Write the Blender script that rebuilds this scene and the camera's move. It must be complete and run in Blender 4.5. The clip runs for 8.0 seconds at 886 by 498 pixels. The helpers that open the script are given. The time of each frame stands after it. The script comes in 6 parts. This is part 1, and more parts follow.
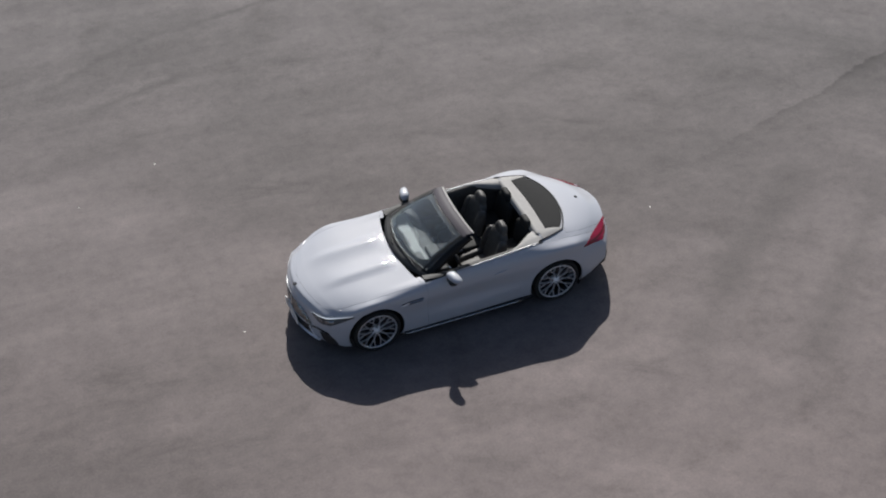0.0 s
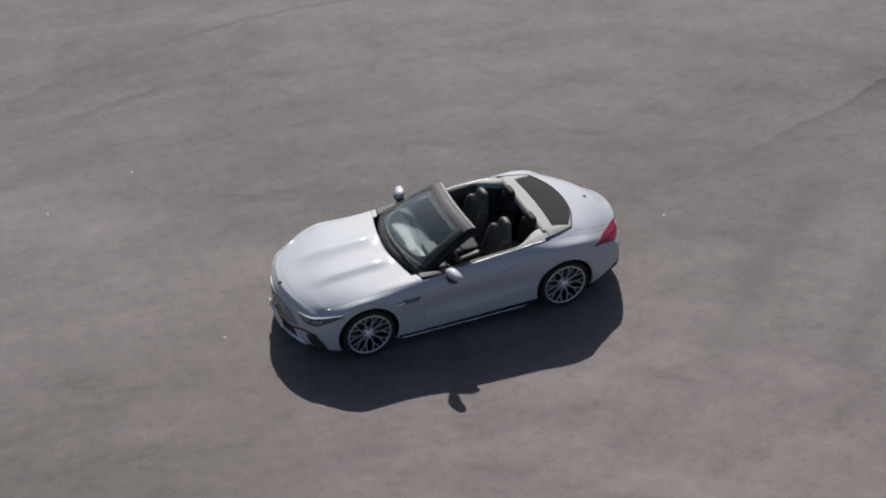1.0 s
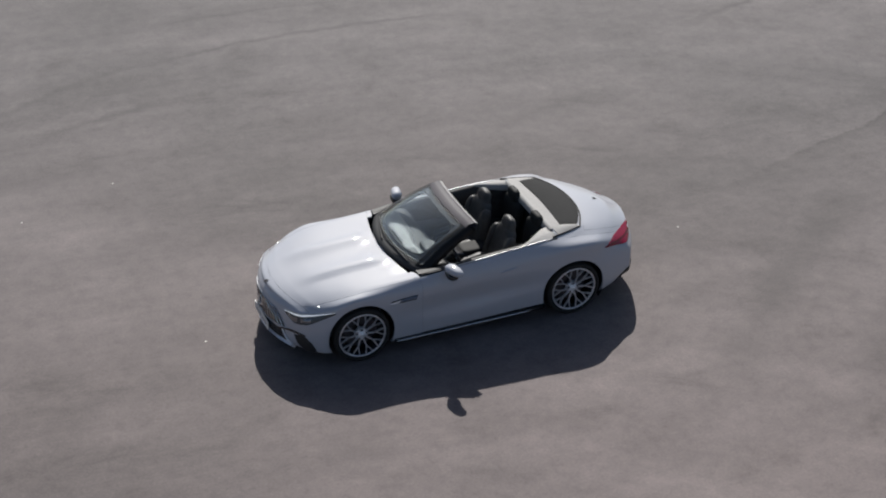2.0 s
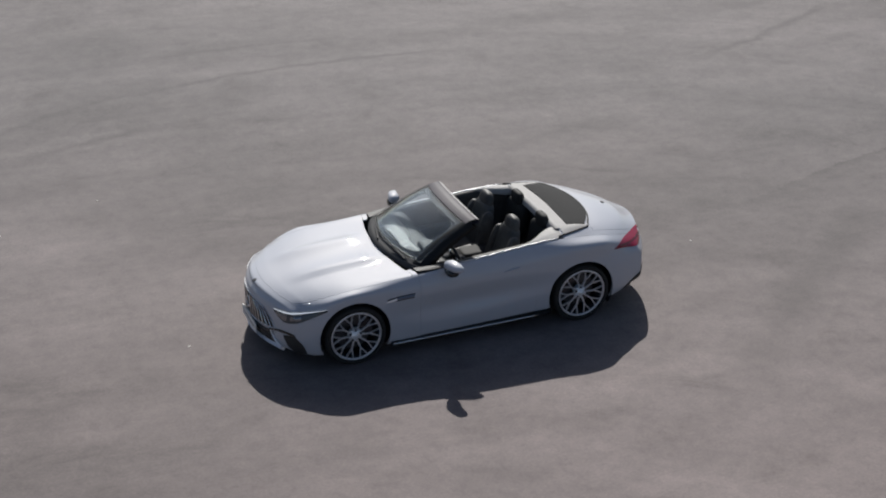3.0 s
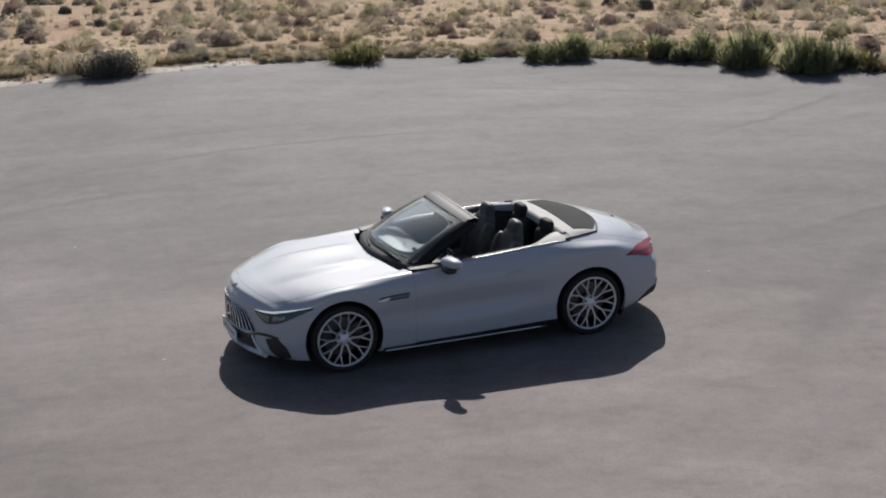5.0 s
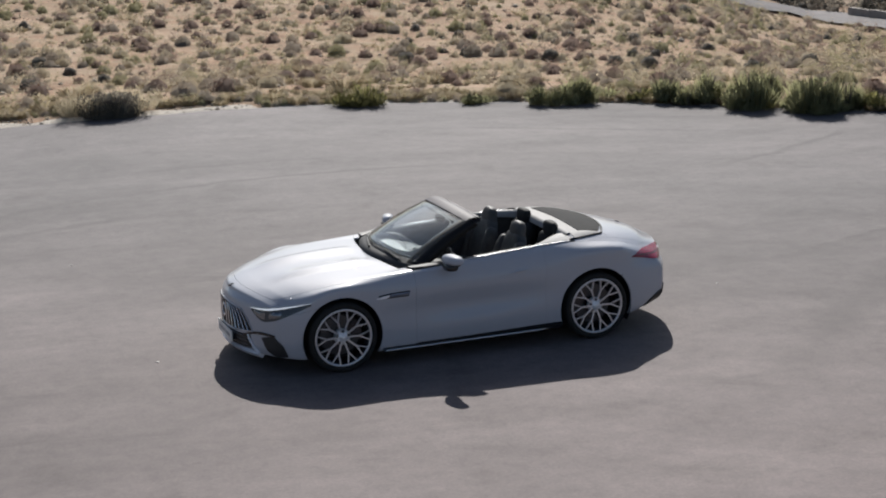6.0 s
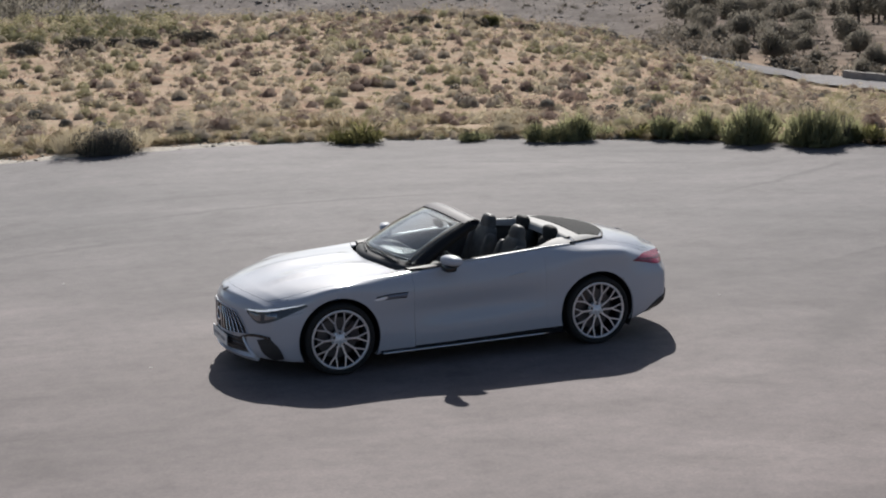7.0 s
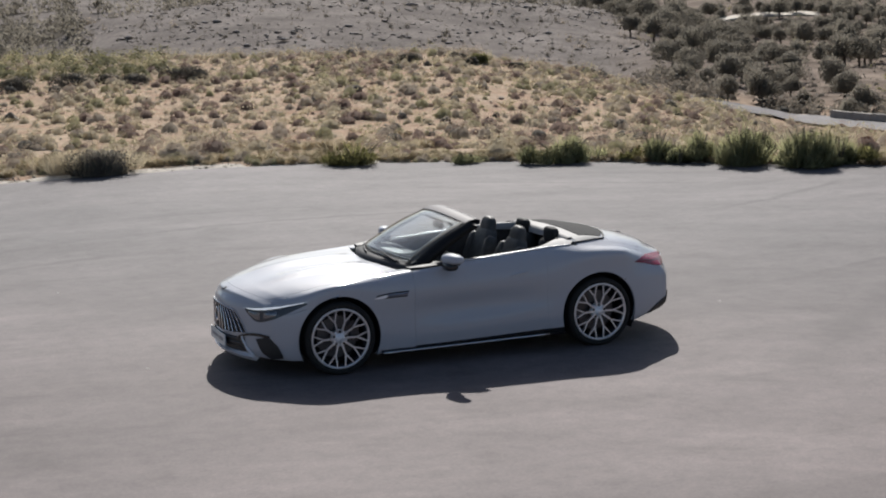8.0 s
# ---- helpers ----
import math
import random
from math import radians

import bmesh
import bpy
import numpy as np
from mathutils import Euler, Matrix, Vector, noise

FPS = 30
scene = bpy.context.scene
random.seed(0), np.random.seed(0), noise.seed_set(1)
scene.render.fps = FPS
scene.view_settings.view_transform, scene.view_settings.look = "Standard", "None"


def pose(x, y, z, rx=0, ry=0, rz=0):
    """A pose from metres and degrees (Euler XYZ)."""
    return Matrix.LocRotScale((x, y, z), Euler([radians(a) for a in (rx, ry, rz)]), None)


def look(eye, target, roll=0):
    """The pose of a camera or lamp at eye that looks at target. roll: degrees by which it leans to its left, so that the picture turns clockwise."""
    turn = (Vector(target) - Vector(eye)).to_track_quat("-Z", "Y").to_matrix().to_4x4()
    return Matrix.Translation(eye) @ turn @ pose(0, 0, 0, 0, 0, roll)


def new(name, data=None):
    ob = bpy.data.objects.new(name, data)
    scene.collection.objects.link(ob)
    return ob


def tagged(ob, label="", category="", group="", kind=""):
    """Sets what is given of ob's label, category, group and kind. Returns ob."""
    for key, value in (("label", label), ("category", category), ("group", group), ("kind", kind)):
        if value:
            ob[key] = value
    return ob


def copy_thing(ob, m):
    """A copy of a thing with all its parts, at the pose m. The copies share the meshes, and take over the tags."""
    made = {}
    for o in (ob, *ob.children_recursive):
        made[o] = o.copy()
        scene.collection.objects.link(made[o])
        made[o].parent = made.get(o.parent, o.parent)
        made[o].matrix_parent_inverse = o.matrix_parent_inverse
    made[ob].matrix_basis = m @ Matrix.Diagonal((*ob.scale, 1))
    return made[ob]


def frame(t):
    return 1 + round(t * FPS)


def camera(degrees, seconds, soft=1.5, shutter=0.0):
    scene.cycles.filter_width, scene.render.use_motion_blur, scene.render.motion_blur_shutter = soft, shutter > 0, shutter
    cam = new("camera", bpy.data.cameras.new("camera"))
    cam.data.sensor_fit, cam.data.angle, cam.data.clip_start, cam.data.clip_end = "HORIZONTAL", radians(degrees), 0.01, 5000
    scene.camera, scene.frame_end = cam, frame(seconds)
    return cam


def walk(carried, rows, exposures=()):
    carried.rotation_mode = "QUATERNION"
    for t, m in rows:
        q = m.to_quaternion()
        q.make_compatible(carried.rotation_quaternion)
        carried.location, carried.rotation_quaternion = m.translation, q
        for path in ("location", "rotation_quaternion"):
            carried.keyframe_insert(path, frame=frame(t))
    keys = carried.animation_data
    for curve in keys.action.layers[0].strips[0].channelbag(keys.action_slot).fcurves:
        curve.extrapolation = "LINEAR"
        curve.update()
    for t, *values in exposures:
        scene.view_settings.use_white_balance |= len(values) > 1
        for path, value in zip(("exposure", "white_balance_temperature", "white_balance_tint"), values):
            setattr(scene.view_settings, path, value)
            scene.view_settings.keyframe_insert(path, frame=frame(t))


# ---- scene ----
cam = camera(30.93, 8.0, 2.0, 0.5)
PATH = [
    (0, (-6.522, -15.935, 15.342), (-5.9458, -14.5272, 14.0436), -0.21),
    (0.5, (-6.506, -15.753, 14.069), (-5.9060, -14.3010, 12.8312), -0.04),
    (1, (-6.470, -15.597, 12.870), (-5.8470, -14.1006, 11.6977), 0.15),
    (1.5, (-6.417, -15.464, 11.744), (-5.7751, -13.9245, 10.6410), 0.32),
    (2, (-6.352, -15.352, 10.692), (-5.6943, -13.7704, 9.6599), 0.43),
    (2.5, (-6.278, -15.258, 9.713), (-5.6075, -13.6366, 8.7537), 0.42),
    (3, (-6.199, -15.180, 8.806), (-5.5176, -13.5212, 7.9214), 0.29),
    (3.5, (-6.118, -15.116, 7.971), (-5.4280, -13.4222, 7.1614), 0.08),
    (4, (-6.040, -15.061, 7.208), (-5.3421, -13.3377, 6.4720), -0.17),
    (4.5, (-5.967, -15.015, 6.517), (-5.2639, -13.2653, 5.8508), -0.40),
    (5, (-5.903, -14.975, 5.896), (-5.1967, -13.2025, 5.2961), -0.58),
    (5.5, (-5.852, -14.937, 5.346), (-5.1438, -13.1466, 4.8064), -0.69),
    (6, (-5.818, -14.900, 4.866), (-5.1072, -13.0950, 4.3810), -0.77),
    (6.5, (-5.804, -14.861, 4.456), (-5.0890, -13.0453, 4.0196), -0.87),
    (7, (-5.815, -14.818, 4.115), (-5.0912, -12.9950, 3.7216), -1.02),
    (7.5, (-5.852, -14.767, 3.843), (-5.1181, -12.9413, 3.4830), -1.15),
    (8, (-5.921, -14.706, 3.640), (-5.1775, -12.8804, 3.3040), -0.98),
]
walk(cam, [(t, look(eye, target, roll)) for t, eye, target, roll in PATH], [(0, 0.06), (3, 0.08), (5.5, 0.13), (8, 0.19)])

# ---- light ----
SUN_DIR = Vector((0.45, 1.18, 1.0)).normalized()
world = bpy.data.worlds.new("world")
scene.world = world
world.use_nodes = True
wn = world.node_tree.nodes
sky = wn.new("ShaderNodeTexSky")
sky.sky_type = "NISHITA"
sky.sun_disc = False
sky.sun_elevation = math.asin(SUN_DIR.z)
sky.sun_rotation = math.atan2(SUN_DIR.x, SUN_DIR.y)
sky.altitude = 300
sky.dust_density = 1.6
world.node_tree.links.new(sky.outputs[0], wn["Background"].inputs[0])
wn["Background"].inputs[1].default_value = 0.064
sun = new("sun", bpy.data.lights.new("sun", "SUN"))
sun.data.energy, sun.data.angle, sun.data.color = 4.75, radians(0.55), (1.0, 0.972, 0.930)
sun.matrix_world = look(SUN_DIR * 60, (0, 0, 0))


# ---- materials ----
def principled(name, colour, rough=0.6, metal=0.0, coat=0.0, spec=0.5):
    mat = bpy.data.materials.new(name)
    mat.use_nodes = True
    b = mat.node_tree.nodes["Principled BSDF"]
    b.inputs["Base Color"].default_value = (*colour, 1)
    b.inputs["Roughness"].default_value = rough
    b.inputs["Metallic"].default_value = metal
    b.inputs["Coat Weight"].default_value = coat
    b.inputs["Coat Roughness"].default_value = 0.04
    b.inputs["Specular IOR Level"].default_value = spec
    return mat


def noise_node(mat, scale, detail=4.0, rough=0.55, coords="Object"):
    n, l = mat.node_tree.nodes, mat.node_tree.links
    tc = n.new("ShaderNodeTexCoord")
    tex = n.new("ShaderNodeTexNoise")
    tex.inputs["Scale"].default_value, tex.inputs["Detail"].default_value = scale, detail
    tex.inputs["Roughness"].default_value = rough
    l.new(tc.outputs[coords], tex.inputs["Vector"])
    return tex


def ramp_node(mat, fac, stops):
    n, l = mat.node_tree.nodes, mat.node_tree.links
    r = n.new("ShaderNodeValToRGB")
    while len(r.color_ramp.elements) < len(stops):
        r.color_ramp.elements.new(0.5)
    for e, (p, c) in zip(r.color_ramp.elements, stops):
        e.position, e.color = p, (*c, 1)
    l.new(fac, r.inputs[0])
    return r


def mix_node(mat, fac, a, b, kind="MIX"):
    n, l = mat.node_tree.nodes, mat.node_tree.links
    m = n.new("ShaderNodeMix")
    m.data_type, m.blend_type = "RGBA", kind
    for sock, v in ((m.inputs[0], fac), (m.inputs[6], a), (m.inputs[7], b)):
        if isinstance(v, (int, float)):
            sock.default_value = v
        elif isinstance(v, tuple):
            sock.default_value = (*v, 1)
        else:
            l.new(v, sock)
    return m.outputs[2]


def bump_node(mat, height, strength, distance):
    n, l = mat.node_tree.nodes, mat.node_tree.links
    b = n.new("ShaderNodeBump")
    b.inputs["Strength"].default_value, b.inputs["Distance"].default_value = strength, distance
    l.new(height, b.inputs["Height"])
    l.new(b.outputs[0], n["Principled BSDF"].inputs["Normal"])


def set_colour(mat, socket):
    mat.node_tree.links.new(socket, mat.node_tree.nodes["Principled BSDF"].inputs["Base Color"])


def speckled(name, stops, scale, rough=0.9, bump=0.0, size=0.01, metal=0.0):
    """A mottled surface with a fine relief."""
    mat = principled(name, stops[0][1], rough, metal)
    t = noise_node(mat, scale, 6.0, 0.65)
    set_colour(mat, ramp_node(mat, t.outputs[0], stops).outputs[0])
    if bump:
        bump_node(mat, noise_node(mat, scale * 4, 4.0).outputs[0], bump, size)
    return mat


def plant_matter(name, stops, rough=0.85, thin_part=0.6):
    """Leaf and stem colours that change from piece to piece."""
    mat = principled(name, stops[0][1], rough, spec=0.2)
    geo = mat.node_tree.nodes.new("ShaderNodeNewGeometry")
    big = noise_node(mat, 1.1, 3.0)
    f = mix_node(mat, 0.86, geo.outputs["Random Per Island"], big.outputs[0])
    col = ramp_node(mat, f, stops).outputs[0]
    set_colour(mat, col)
    n, l = mat.node_tree.nodes, mat.node_tree.links
    thin, both = n.new("ShaderNodeBsdfTranslucent"), n.new("ShaderNodeMixShader")
    both.inputs[0].default_value = thin_part
    l.new(col, thin.inputs[0])
    l.new(n["Principled BSDF"].outputs[0], both.inputs[1])
    l.new(thin.outputs[0], both.inputs[2])
    l.new(both.outputs[0], n["Material Output"].inputs[0])
    return mat


# car paint: pale grey with a clear coat and a very fine flake
PAINT = principled("grey_paint", (0.47, 0.48, 0.52), 0.52, 0.0, 1.0, 0.14)
PAINT.node_tree.nodes["Principled BSDF"].inputs["Coat Roughness"].default_value = 0.045
pt = noise_node(PAINT, 900.0, 2.0)
set_colour(PAINT, ramp_node(PAINT, pt.outputs[0], [(0.3, (0.452, 0.466, 0.510)), (0.7, (0.477, 0.491, 0.535))]).outputs[0])
BLACK_GLOSS = principled("black_gloss", (0.012, 0.012, 0.014), 0.20, 0.0, 0.25)
BLACK_MATT = speckled("black_plastic", [(0.3, (0.020, 0.020, 0.021)), (0.7, (0.032, 0.032, 0.033))], 60, 0.6, 0.2, 0.002)
UNDER = principled("dark_underbody", (0.016, 0.016, 0.017), 0.8)
CHROME = principled("chrome_trim", (0.72, 0.73, 0.75), 0.14, 1.0)
BRIGHT = principled("bright_silver_trim", (0.90, 0.91, 0.93), 0.30, 0.25)
HEADER = speckled("dark_grey_header", [(0.3, (0.058, 0.052, 0.063)), (0.7, (0.074, 0.067, 0.080))], 30, 0.58)
HEADER.node_tree.nodes["Principled BSDF"].inputs["Specular IOR Level"].default_value = 0.22
# splitter chrome: the ground and sky it mirrors are put into this pale colour
SILVER = principled("bright_reflection_silver", (0.78, 0.79, 0.83), 0.3, 0.25)
SATIN = principled("satin_silver", (0.46, 0.47, 0.49), 0.30, 1.0)
RIM = speckled("machined_alloy", [(0.3, (0.66, 0.665, 0.69)), (0.7, (0.76, 0.765, 0.79))], 40, 0.28, 0.0, 0.01, 0.6)
RIM_DARK = principled("dark_alloy", (0.05, 0.05, 0.055), 0.4, 0.7)
TYRE = speckled("tyre_rubber", [(0.3, (0.011, 0.011, 0.011)), (0.7, (0.020, 0.020, 0.019))], 30, 0.85, 0.3, 0.003)
DISC = speckled("brake_steel", [(0.3, (0.09, 0.09, 0.095)), (0.7, (0.14, 0.14, 0.145))], 50, 0.45, 0.0, 0.01, 0.9)
CALIPER = principled("dark_caliper", (0.07, 0.055, 0.055), 0.4, 0.0, 0.3)
LEATHER = speckled("dark_leather", [(0.3, (0.026, 0.025, 0.025)), (0.7, (0.052, 0.050, 0.048))], 14, 0.66, 0.25, 0.002)
LEATHER_GREY = speckled("grey_leather", [(0.3, (0.05, 0.05, 0.048)), (0.7, (0.075, 0.074, 0.07))], 14, 0.5, 0.25, 0.002)
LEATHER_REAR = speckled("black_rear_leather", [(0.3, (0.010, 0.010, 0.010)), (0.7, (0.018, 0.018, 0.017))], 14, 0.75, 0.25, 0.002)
LEATHER_SEAT = speckled("worn_dark_leather", [(0.3, (0.045, 0.043, 0.041)), (0.7, (0.085, 0.081, 0.077))], 14, 0.55, 0.25, 0.002)
PILLAR = principled("black_pillar", (0.010, 0.010, 0.011), 0.5, 0.0, 0.0, 0.25)
TRIM_GREY = speckled("pale_grey_trim", [(0.3, (0.32, 0.31, 0.30)), (0.7, (0.38, 0.37, 0.355))], 20, 0.7, 0.2, 0.002)
# dash leather with the sunlight on it put into a paler grey
DASH_SUNLIT = speckled("sunlit_dash_leather", [(0.3, (0.17, 0.17, 0.165)), (0.7, (0.23, 0.228, 0.22))], 20, 0.6, 0.2, 0.002)
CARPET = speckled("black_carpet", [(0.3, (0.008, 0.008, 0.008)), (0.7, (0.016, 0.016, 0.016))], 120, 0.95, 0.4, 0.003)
FABRIC = speckled("black_roof_fabric", [(0.3, (0.012, 0.012, 0.012)), (0.7, (0.022, 0.022, 0.022))], 160, 0.92, 0.4, 0.002)
SCREEN = principled("dark_display", (0.01, 0.012, 0.014), 0.08)
PLATE = principled("plate_white", (0.72, 0.72, 0.70), 0.4)
PLATE_INK = principled("plate_ink", (0.30, 0.30, 0.31), 0.5)
VENT_GREY = principled("vent_grey", (0.20, 0.20, 0.235), 0.35, 0.2)
BELT = principled("satin_belt_trim", (0.50, 0.51, 0.53), 0.45, 0.8)
LAMP_LED = principled("headlamp_led_bar", (0.85, 0.87, 0.9), 0.2)
LAMP_LED.node_tree.nodes["Principled BSDF"].inputs["Emission Color"].default_value = (0.9, 0.95, 1.0, 1)
LAMP_LED.node_tree.nodes["Principled BSDF"].inputs["Emission Strength"].default_value = 0.35
LAMP_IN = principled("headlamp_reflector", (0.26, 0.27, 0.29), 0.22, 0.8)
LAMP_BOWL = principled("headlamp_bowl", (0.075, 0.085, 0.095), 0.12)
MIRROR_GLASS = principled("mirror_glass", (0.85, 0.86, 0.88), 0.02, 1.0)


def tinted_glass(name, colour, rough=0.0, ior=1.45):
    mat = principled(name, colour, rough)
    b = mat.node_tree.nodes["Principled BSDF"]
    b.inputs["Transmission Weight"].default_value = 1.0
    b.inputs["IOR"].default_value = ior
    return mat


GLASS = tinted_glass("windscreen_glass", (0.72, 0.80, 0.83), 0.0, 1.62)
# a trace of diffuse pale blue in the glass stands in for reflected sky
GLASS.node_tree.nodes["Principled BSDF"].inputs["Transmission Weight"].default_value = 0.98
TAIL_RED = principled("tail_lamp_red", (0.28, 0.005, 0.030), 0.2, 0.0, 0.15)

# asphalt: worn and dusty, with broad blotches, long sweeping streaks and pale grit
ASPHALT = principled("worn_asphalt", (0.12, 0.12, 0.12), 0.80, spec=0.33)
a1 = noise_node(ASPHALT, 0.11, 5.0, 0.58)
a2 = noise_node(ASPHALT, 1.1, 7.0, 0.66)
a3 = noise_node(ASPHALT, 30.0, 4.0, 0.8)
a4 = noise_node(ASPHALT, 240.0, 2.0, 0.6)
a5 = noise_node(ASPHALT, 1.0, 6.0, 0.6)
mp = ASPHALT.node_tree.nodes.new("ShaderNodeMapping")
mp.inputs["Rotation"].default_value = (0, 0, radians(38))
mp.inputs["Scale"].default_value = (0.13, 0.75, 1)
ASPHALT.node_tree.links.new(a5.inputs["Vector"].links[0].from_socket, mp.inputs["Vector"])
ASPHALT.node_tree.links.new(mp.outputs[0], a5.inputs["Vector"])
base = ramp_node(ASPHALT, a1.outputs[0], [(0.30, (0.116, 0.103, 0.101)), (0.50, (0.157, 0.136, 0.133)), (0.70, (0.204, 0.175, 0.171))]).outputs[0]
blot = ramp_node(ASPHALT, a2.outputs[0], [(0.30, (0.76, 0.755, 0.75)), (0.42, (0.94, 0.94, 0.94)), (0.58, (1.03, 1.03, 1.03)), (0.74, (1.18, 1.17, 1.16))]).outputs[0]
streak = ramp_node(ASPHALT, a5.outputs[0], [(0.30, (0.80, 0.80, 0.80)), (0.5, (1, 1, 1)), (0.72, (1.14, 1.14, 1.13))]).outputs[0]
grit = ramp_node(ASPHALT, a3.outputs[0], [(0.28, (0.82, 0.82, 0.82)), (0.5, (1, 1, 1)), (0.74, (1.20, 1.19, 1.18))]).outputs[0]
a7 = noise_node(ASPHALT, 5.5, 5.0, 0.7)
patch = ramp_node(ASPHALT, a7.outputs[0], [(0.28, (0.84, 0.84, 0.845)), (0.5, (1, 1, 1)), (0.74, (1.12, 1.115, 1.10))]).outputs[0]
grit = mix_node(ASPHALT, 1.0, grit, patch, "MULTIPLY")
c = mix_node(ASPHALT, 1.0, mix_node(ASPHALT, 1.0, mix_node(ASPHALT, 1.0, base, blot, "MULTIPLY"), streak, "MULTIPLY"), grit, "MULTIPLY")


def math_node(mat, op, a, b):
    m = mat.node_tree.nodes.new("ShaderNodeMath")
    m.operation = op
    for sock, v in zip(m.inputs, (a, b)):
        if isinstance(v, (int, float)):
            sock.default_value = v
        else:
            mat.node_tree.links.new(v, sock)
    return m.outputs[0]


# the paver's sweep: thin rings round the middle of the pad
plan = ASPHALT.node_tree.nodes.new("ShaderNodeSeparateXYZ")
ASPHALT.node_tree.links.new(mp.inputs["Vector"].links[0].from_socket, plan.inputs[0])
px, py = math_node(ASPHALT, "ADD", plan.outputs[0], 5.9), math_node(ASPHALT, "ADD", plan.outputs[1], 14.7)
bearing = math_node(ASPHALT, "ARCTAN2", px, py)
reach = math_node(ASPHALT, "SQRT", math_node(ASPHALT, "ADD", math_node(ASPHALT, "MULTIPLY", px, px), math_node(ASPHALT, "MULTIPLY", py, py)), 0.0)
ring = ASPHALT.node_tree.nodes.new("ShaderNodeCombineXYZ")
ASPHALT.node_tree.links.new(math_node(ASPHALT, "MULTIPLY", reach, 1.5), ring.inputs[0])
ASPHALT.node_tree.links.new(math_node(ASPHALT, "MULTIPLY", bearing, 5.0), ring.inputs[1])
a6 = noise_node(ASPHALT, 1.0, 7.0, 0.62)
ASPHALT.node_tree.links.new(ring.outputs[0], a6.inputs["Vector"])
sweep = ramp_node(ASPHALT, a6.outputs[0], [(0.26, (0.66, 0.66, 0.66)), (0.40, (0.92, 0.92, 0.92)), (0.55, (1.0, 1.0, 1.0)), (0.74, (1.12, 1.115, 1.11))]).outputs[0]
c = mix_node(ASPHALT, 1.0, c, sweep, "MULTIPLY")
# the tint turns from slightly warm to cooler on the outer lanes
lane = ASPHALT.node_tree.nodes.new("ShaderNodeMapRange")
lane.inputs["From Min"].default_value, lane.inputs["From Max"].default_value = 17.0, 26.0
ASPHALT.node_tree.links.new(math_node(ASPHALT, "ADD", reach, math_node(ASPHALT, "MULTIPLY", a1.outputs[0], 6.0)), lane.inputs["Value"])
c = mix_node(ASPHALT, 1.0, c, mix_node(ASPHALT, lane.outputs[0], (1.025, 1.0, 0.995), (0.955, 0.995, 1.015)), "MULTIPLY")


def seam(c, x, y, turn, length, width, bow, depth):
    """A worn dark seam in the asphalt: a wavering line of this length, bent by bow."""
    n, l = ASPHALT.node_tree.nodes, ASPHALT.node_tree.links
    at = n.new("ShaderNodeMapping")
    at.vector_type = "TEXTURE"
    at.inputs["Location"].default_value, at.inputs["Rotation"].default_value = (x, y, 0), (0, 0, radians(turn))
    l.new(mp.inputs["Vector"].links[0].from_socket, at.inputs["Vector"])
    uv = n.new("ShaderNodeSeparateXYZ")
    l.new(at.outputs[0], uv.inputs[0])
    u, v = uv.outputs[0], uv.outputs[1]
    wave = math_node(ASPHALT, "MULTIPLY", math_node(ASPHALT, "SUBTRACT", a2.outputs[0], 0.5), 0.5)
    bent = math_node(ASPHALT, "MULTIPLY", math_node(ASPHALT, "MULTIPLY", u, u), bow)
    off = math_node(ASPHALT, "ABSOLUTE", math_node(ASPHALT, "ADD", math_node(ASPHALT, "ADD", v, wave), bent), 0.0)
    near = math_node(ASPHALT, "SUBTRACT", 1.0, math_node(ASPHALT, "DIVIDE", off, width))
    ends = math_node(ASPHALT, "SUBTRACT", 1.0, math_node(ASPHALT, "DIVIDE", math_node(ASPHALT, "ABSOLUTE", u, 0.0), length / 2))
    inside = math_node(ASPHALT, "MINIMUM", math_node(ASPHALT, "MAXIMUM", near, 0.0), math_node(ASPHALT, "MULTIPLY", math_node(ASPHALT, "MAXIMUM", ends, 0.0), 3.0))
    amount = math_node(ASPHALT, "MULTIPLY", math_node(ASPHALT, "MULTIPLY", inside, depth), math_node(ASPHALT, "MULTIPLY", a2.outputs[0], 2.0))
    return mix_node(ASPHALT, amount, c, (0.045, 0.042, 0.041))


for row in ((0.9, 8.25, 2.0, 5.6, 0.10, 0.035, 0.42), (6.7, 10.05, -27.0, 4.6, 0.10, 0.02, 0.40), (8.9, 6.95, 23.0, 4.0, 0.14, -0.02, 0.42), (-2.9, 6.35, 14.0, 2.2, 0.16, 0.03, 0.36),
            (-3.2, 7.55, 25.0, 3.0, 0.16, 0.03, 0.25), (0.4, 9.35, -2.0, 3.6, 0.08, 0.03, 0.26), (3.6, 4.3, 10.0, 2.6, 0.25, 0.05, 0.20), (4.3, -1.1, 40.0, 5.5, 0.42, 0.02, 0.26), (5.6, -1.9, 42.0, 4.5, 0.34, 0.02, 0.24)):
    c = seam(c, *row)
# an old joint: the strip laid beside it is a shade darker and fades out
jn = ASPHALT.node_tree.nodes
joint = jn.new("ShaderNodeMapping")
joint.vector_type = "TEXTURE"
joint.inputs["Location"].default_value = (4.4, 1.05, 0)
joint.inputs["Rotation"].default_value = (0, 0, radians(17.6))
ASPHALT.node_tree.links.new(mp.inputs["Vector"].links[0].from_socket, joint.inputs["Vector"])
axes = jn.new("ShaderNodeSeparateXYZ")
wob = jn.new("ShaderNodeMath")
wob.operation = "MULTIPLY_ADD"
ASPHALT.node_tree.links.new(joint.outputs[0], axes.inputs[0])
ASPHALT.node_tree.links.new(a2.outputs[0], wob.inputs[0])
wob.inputs[1].default_value = 0.55
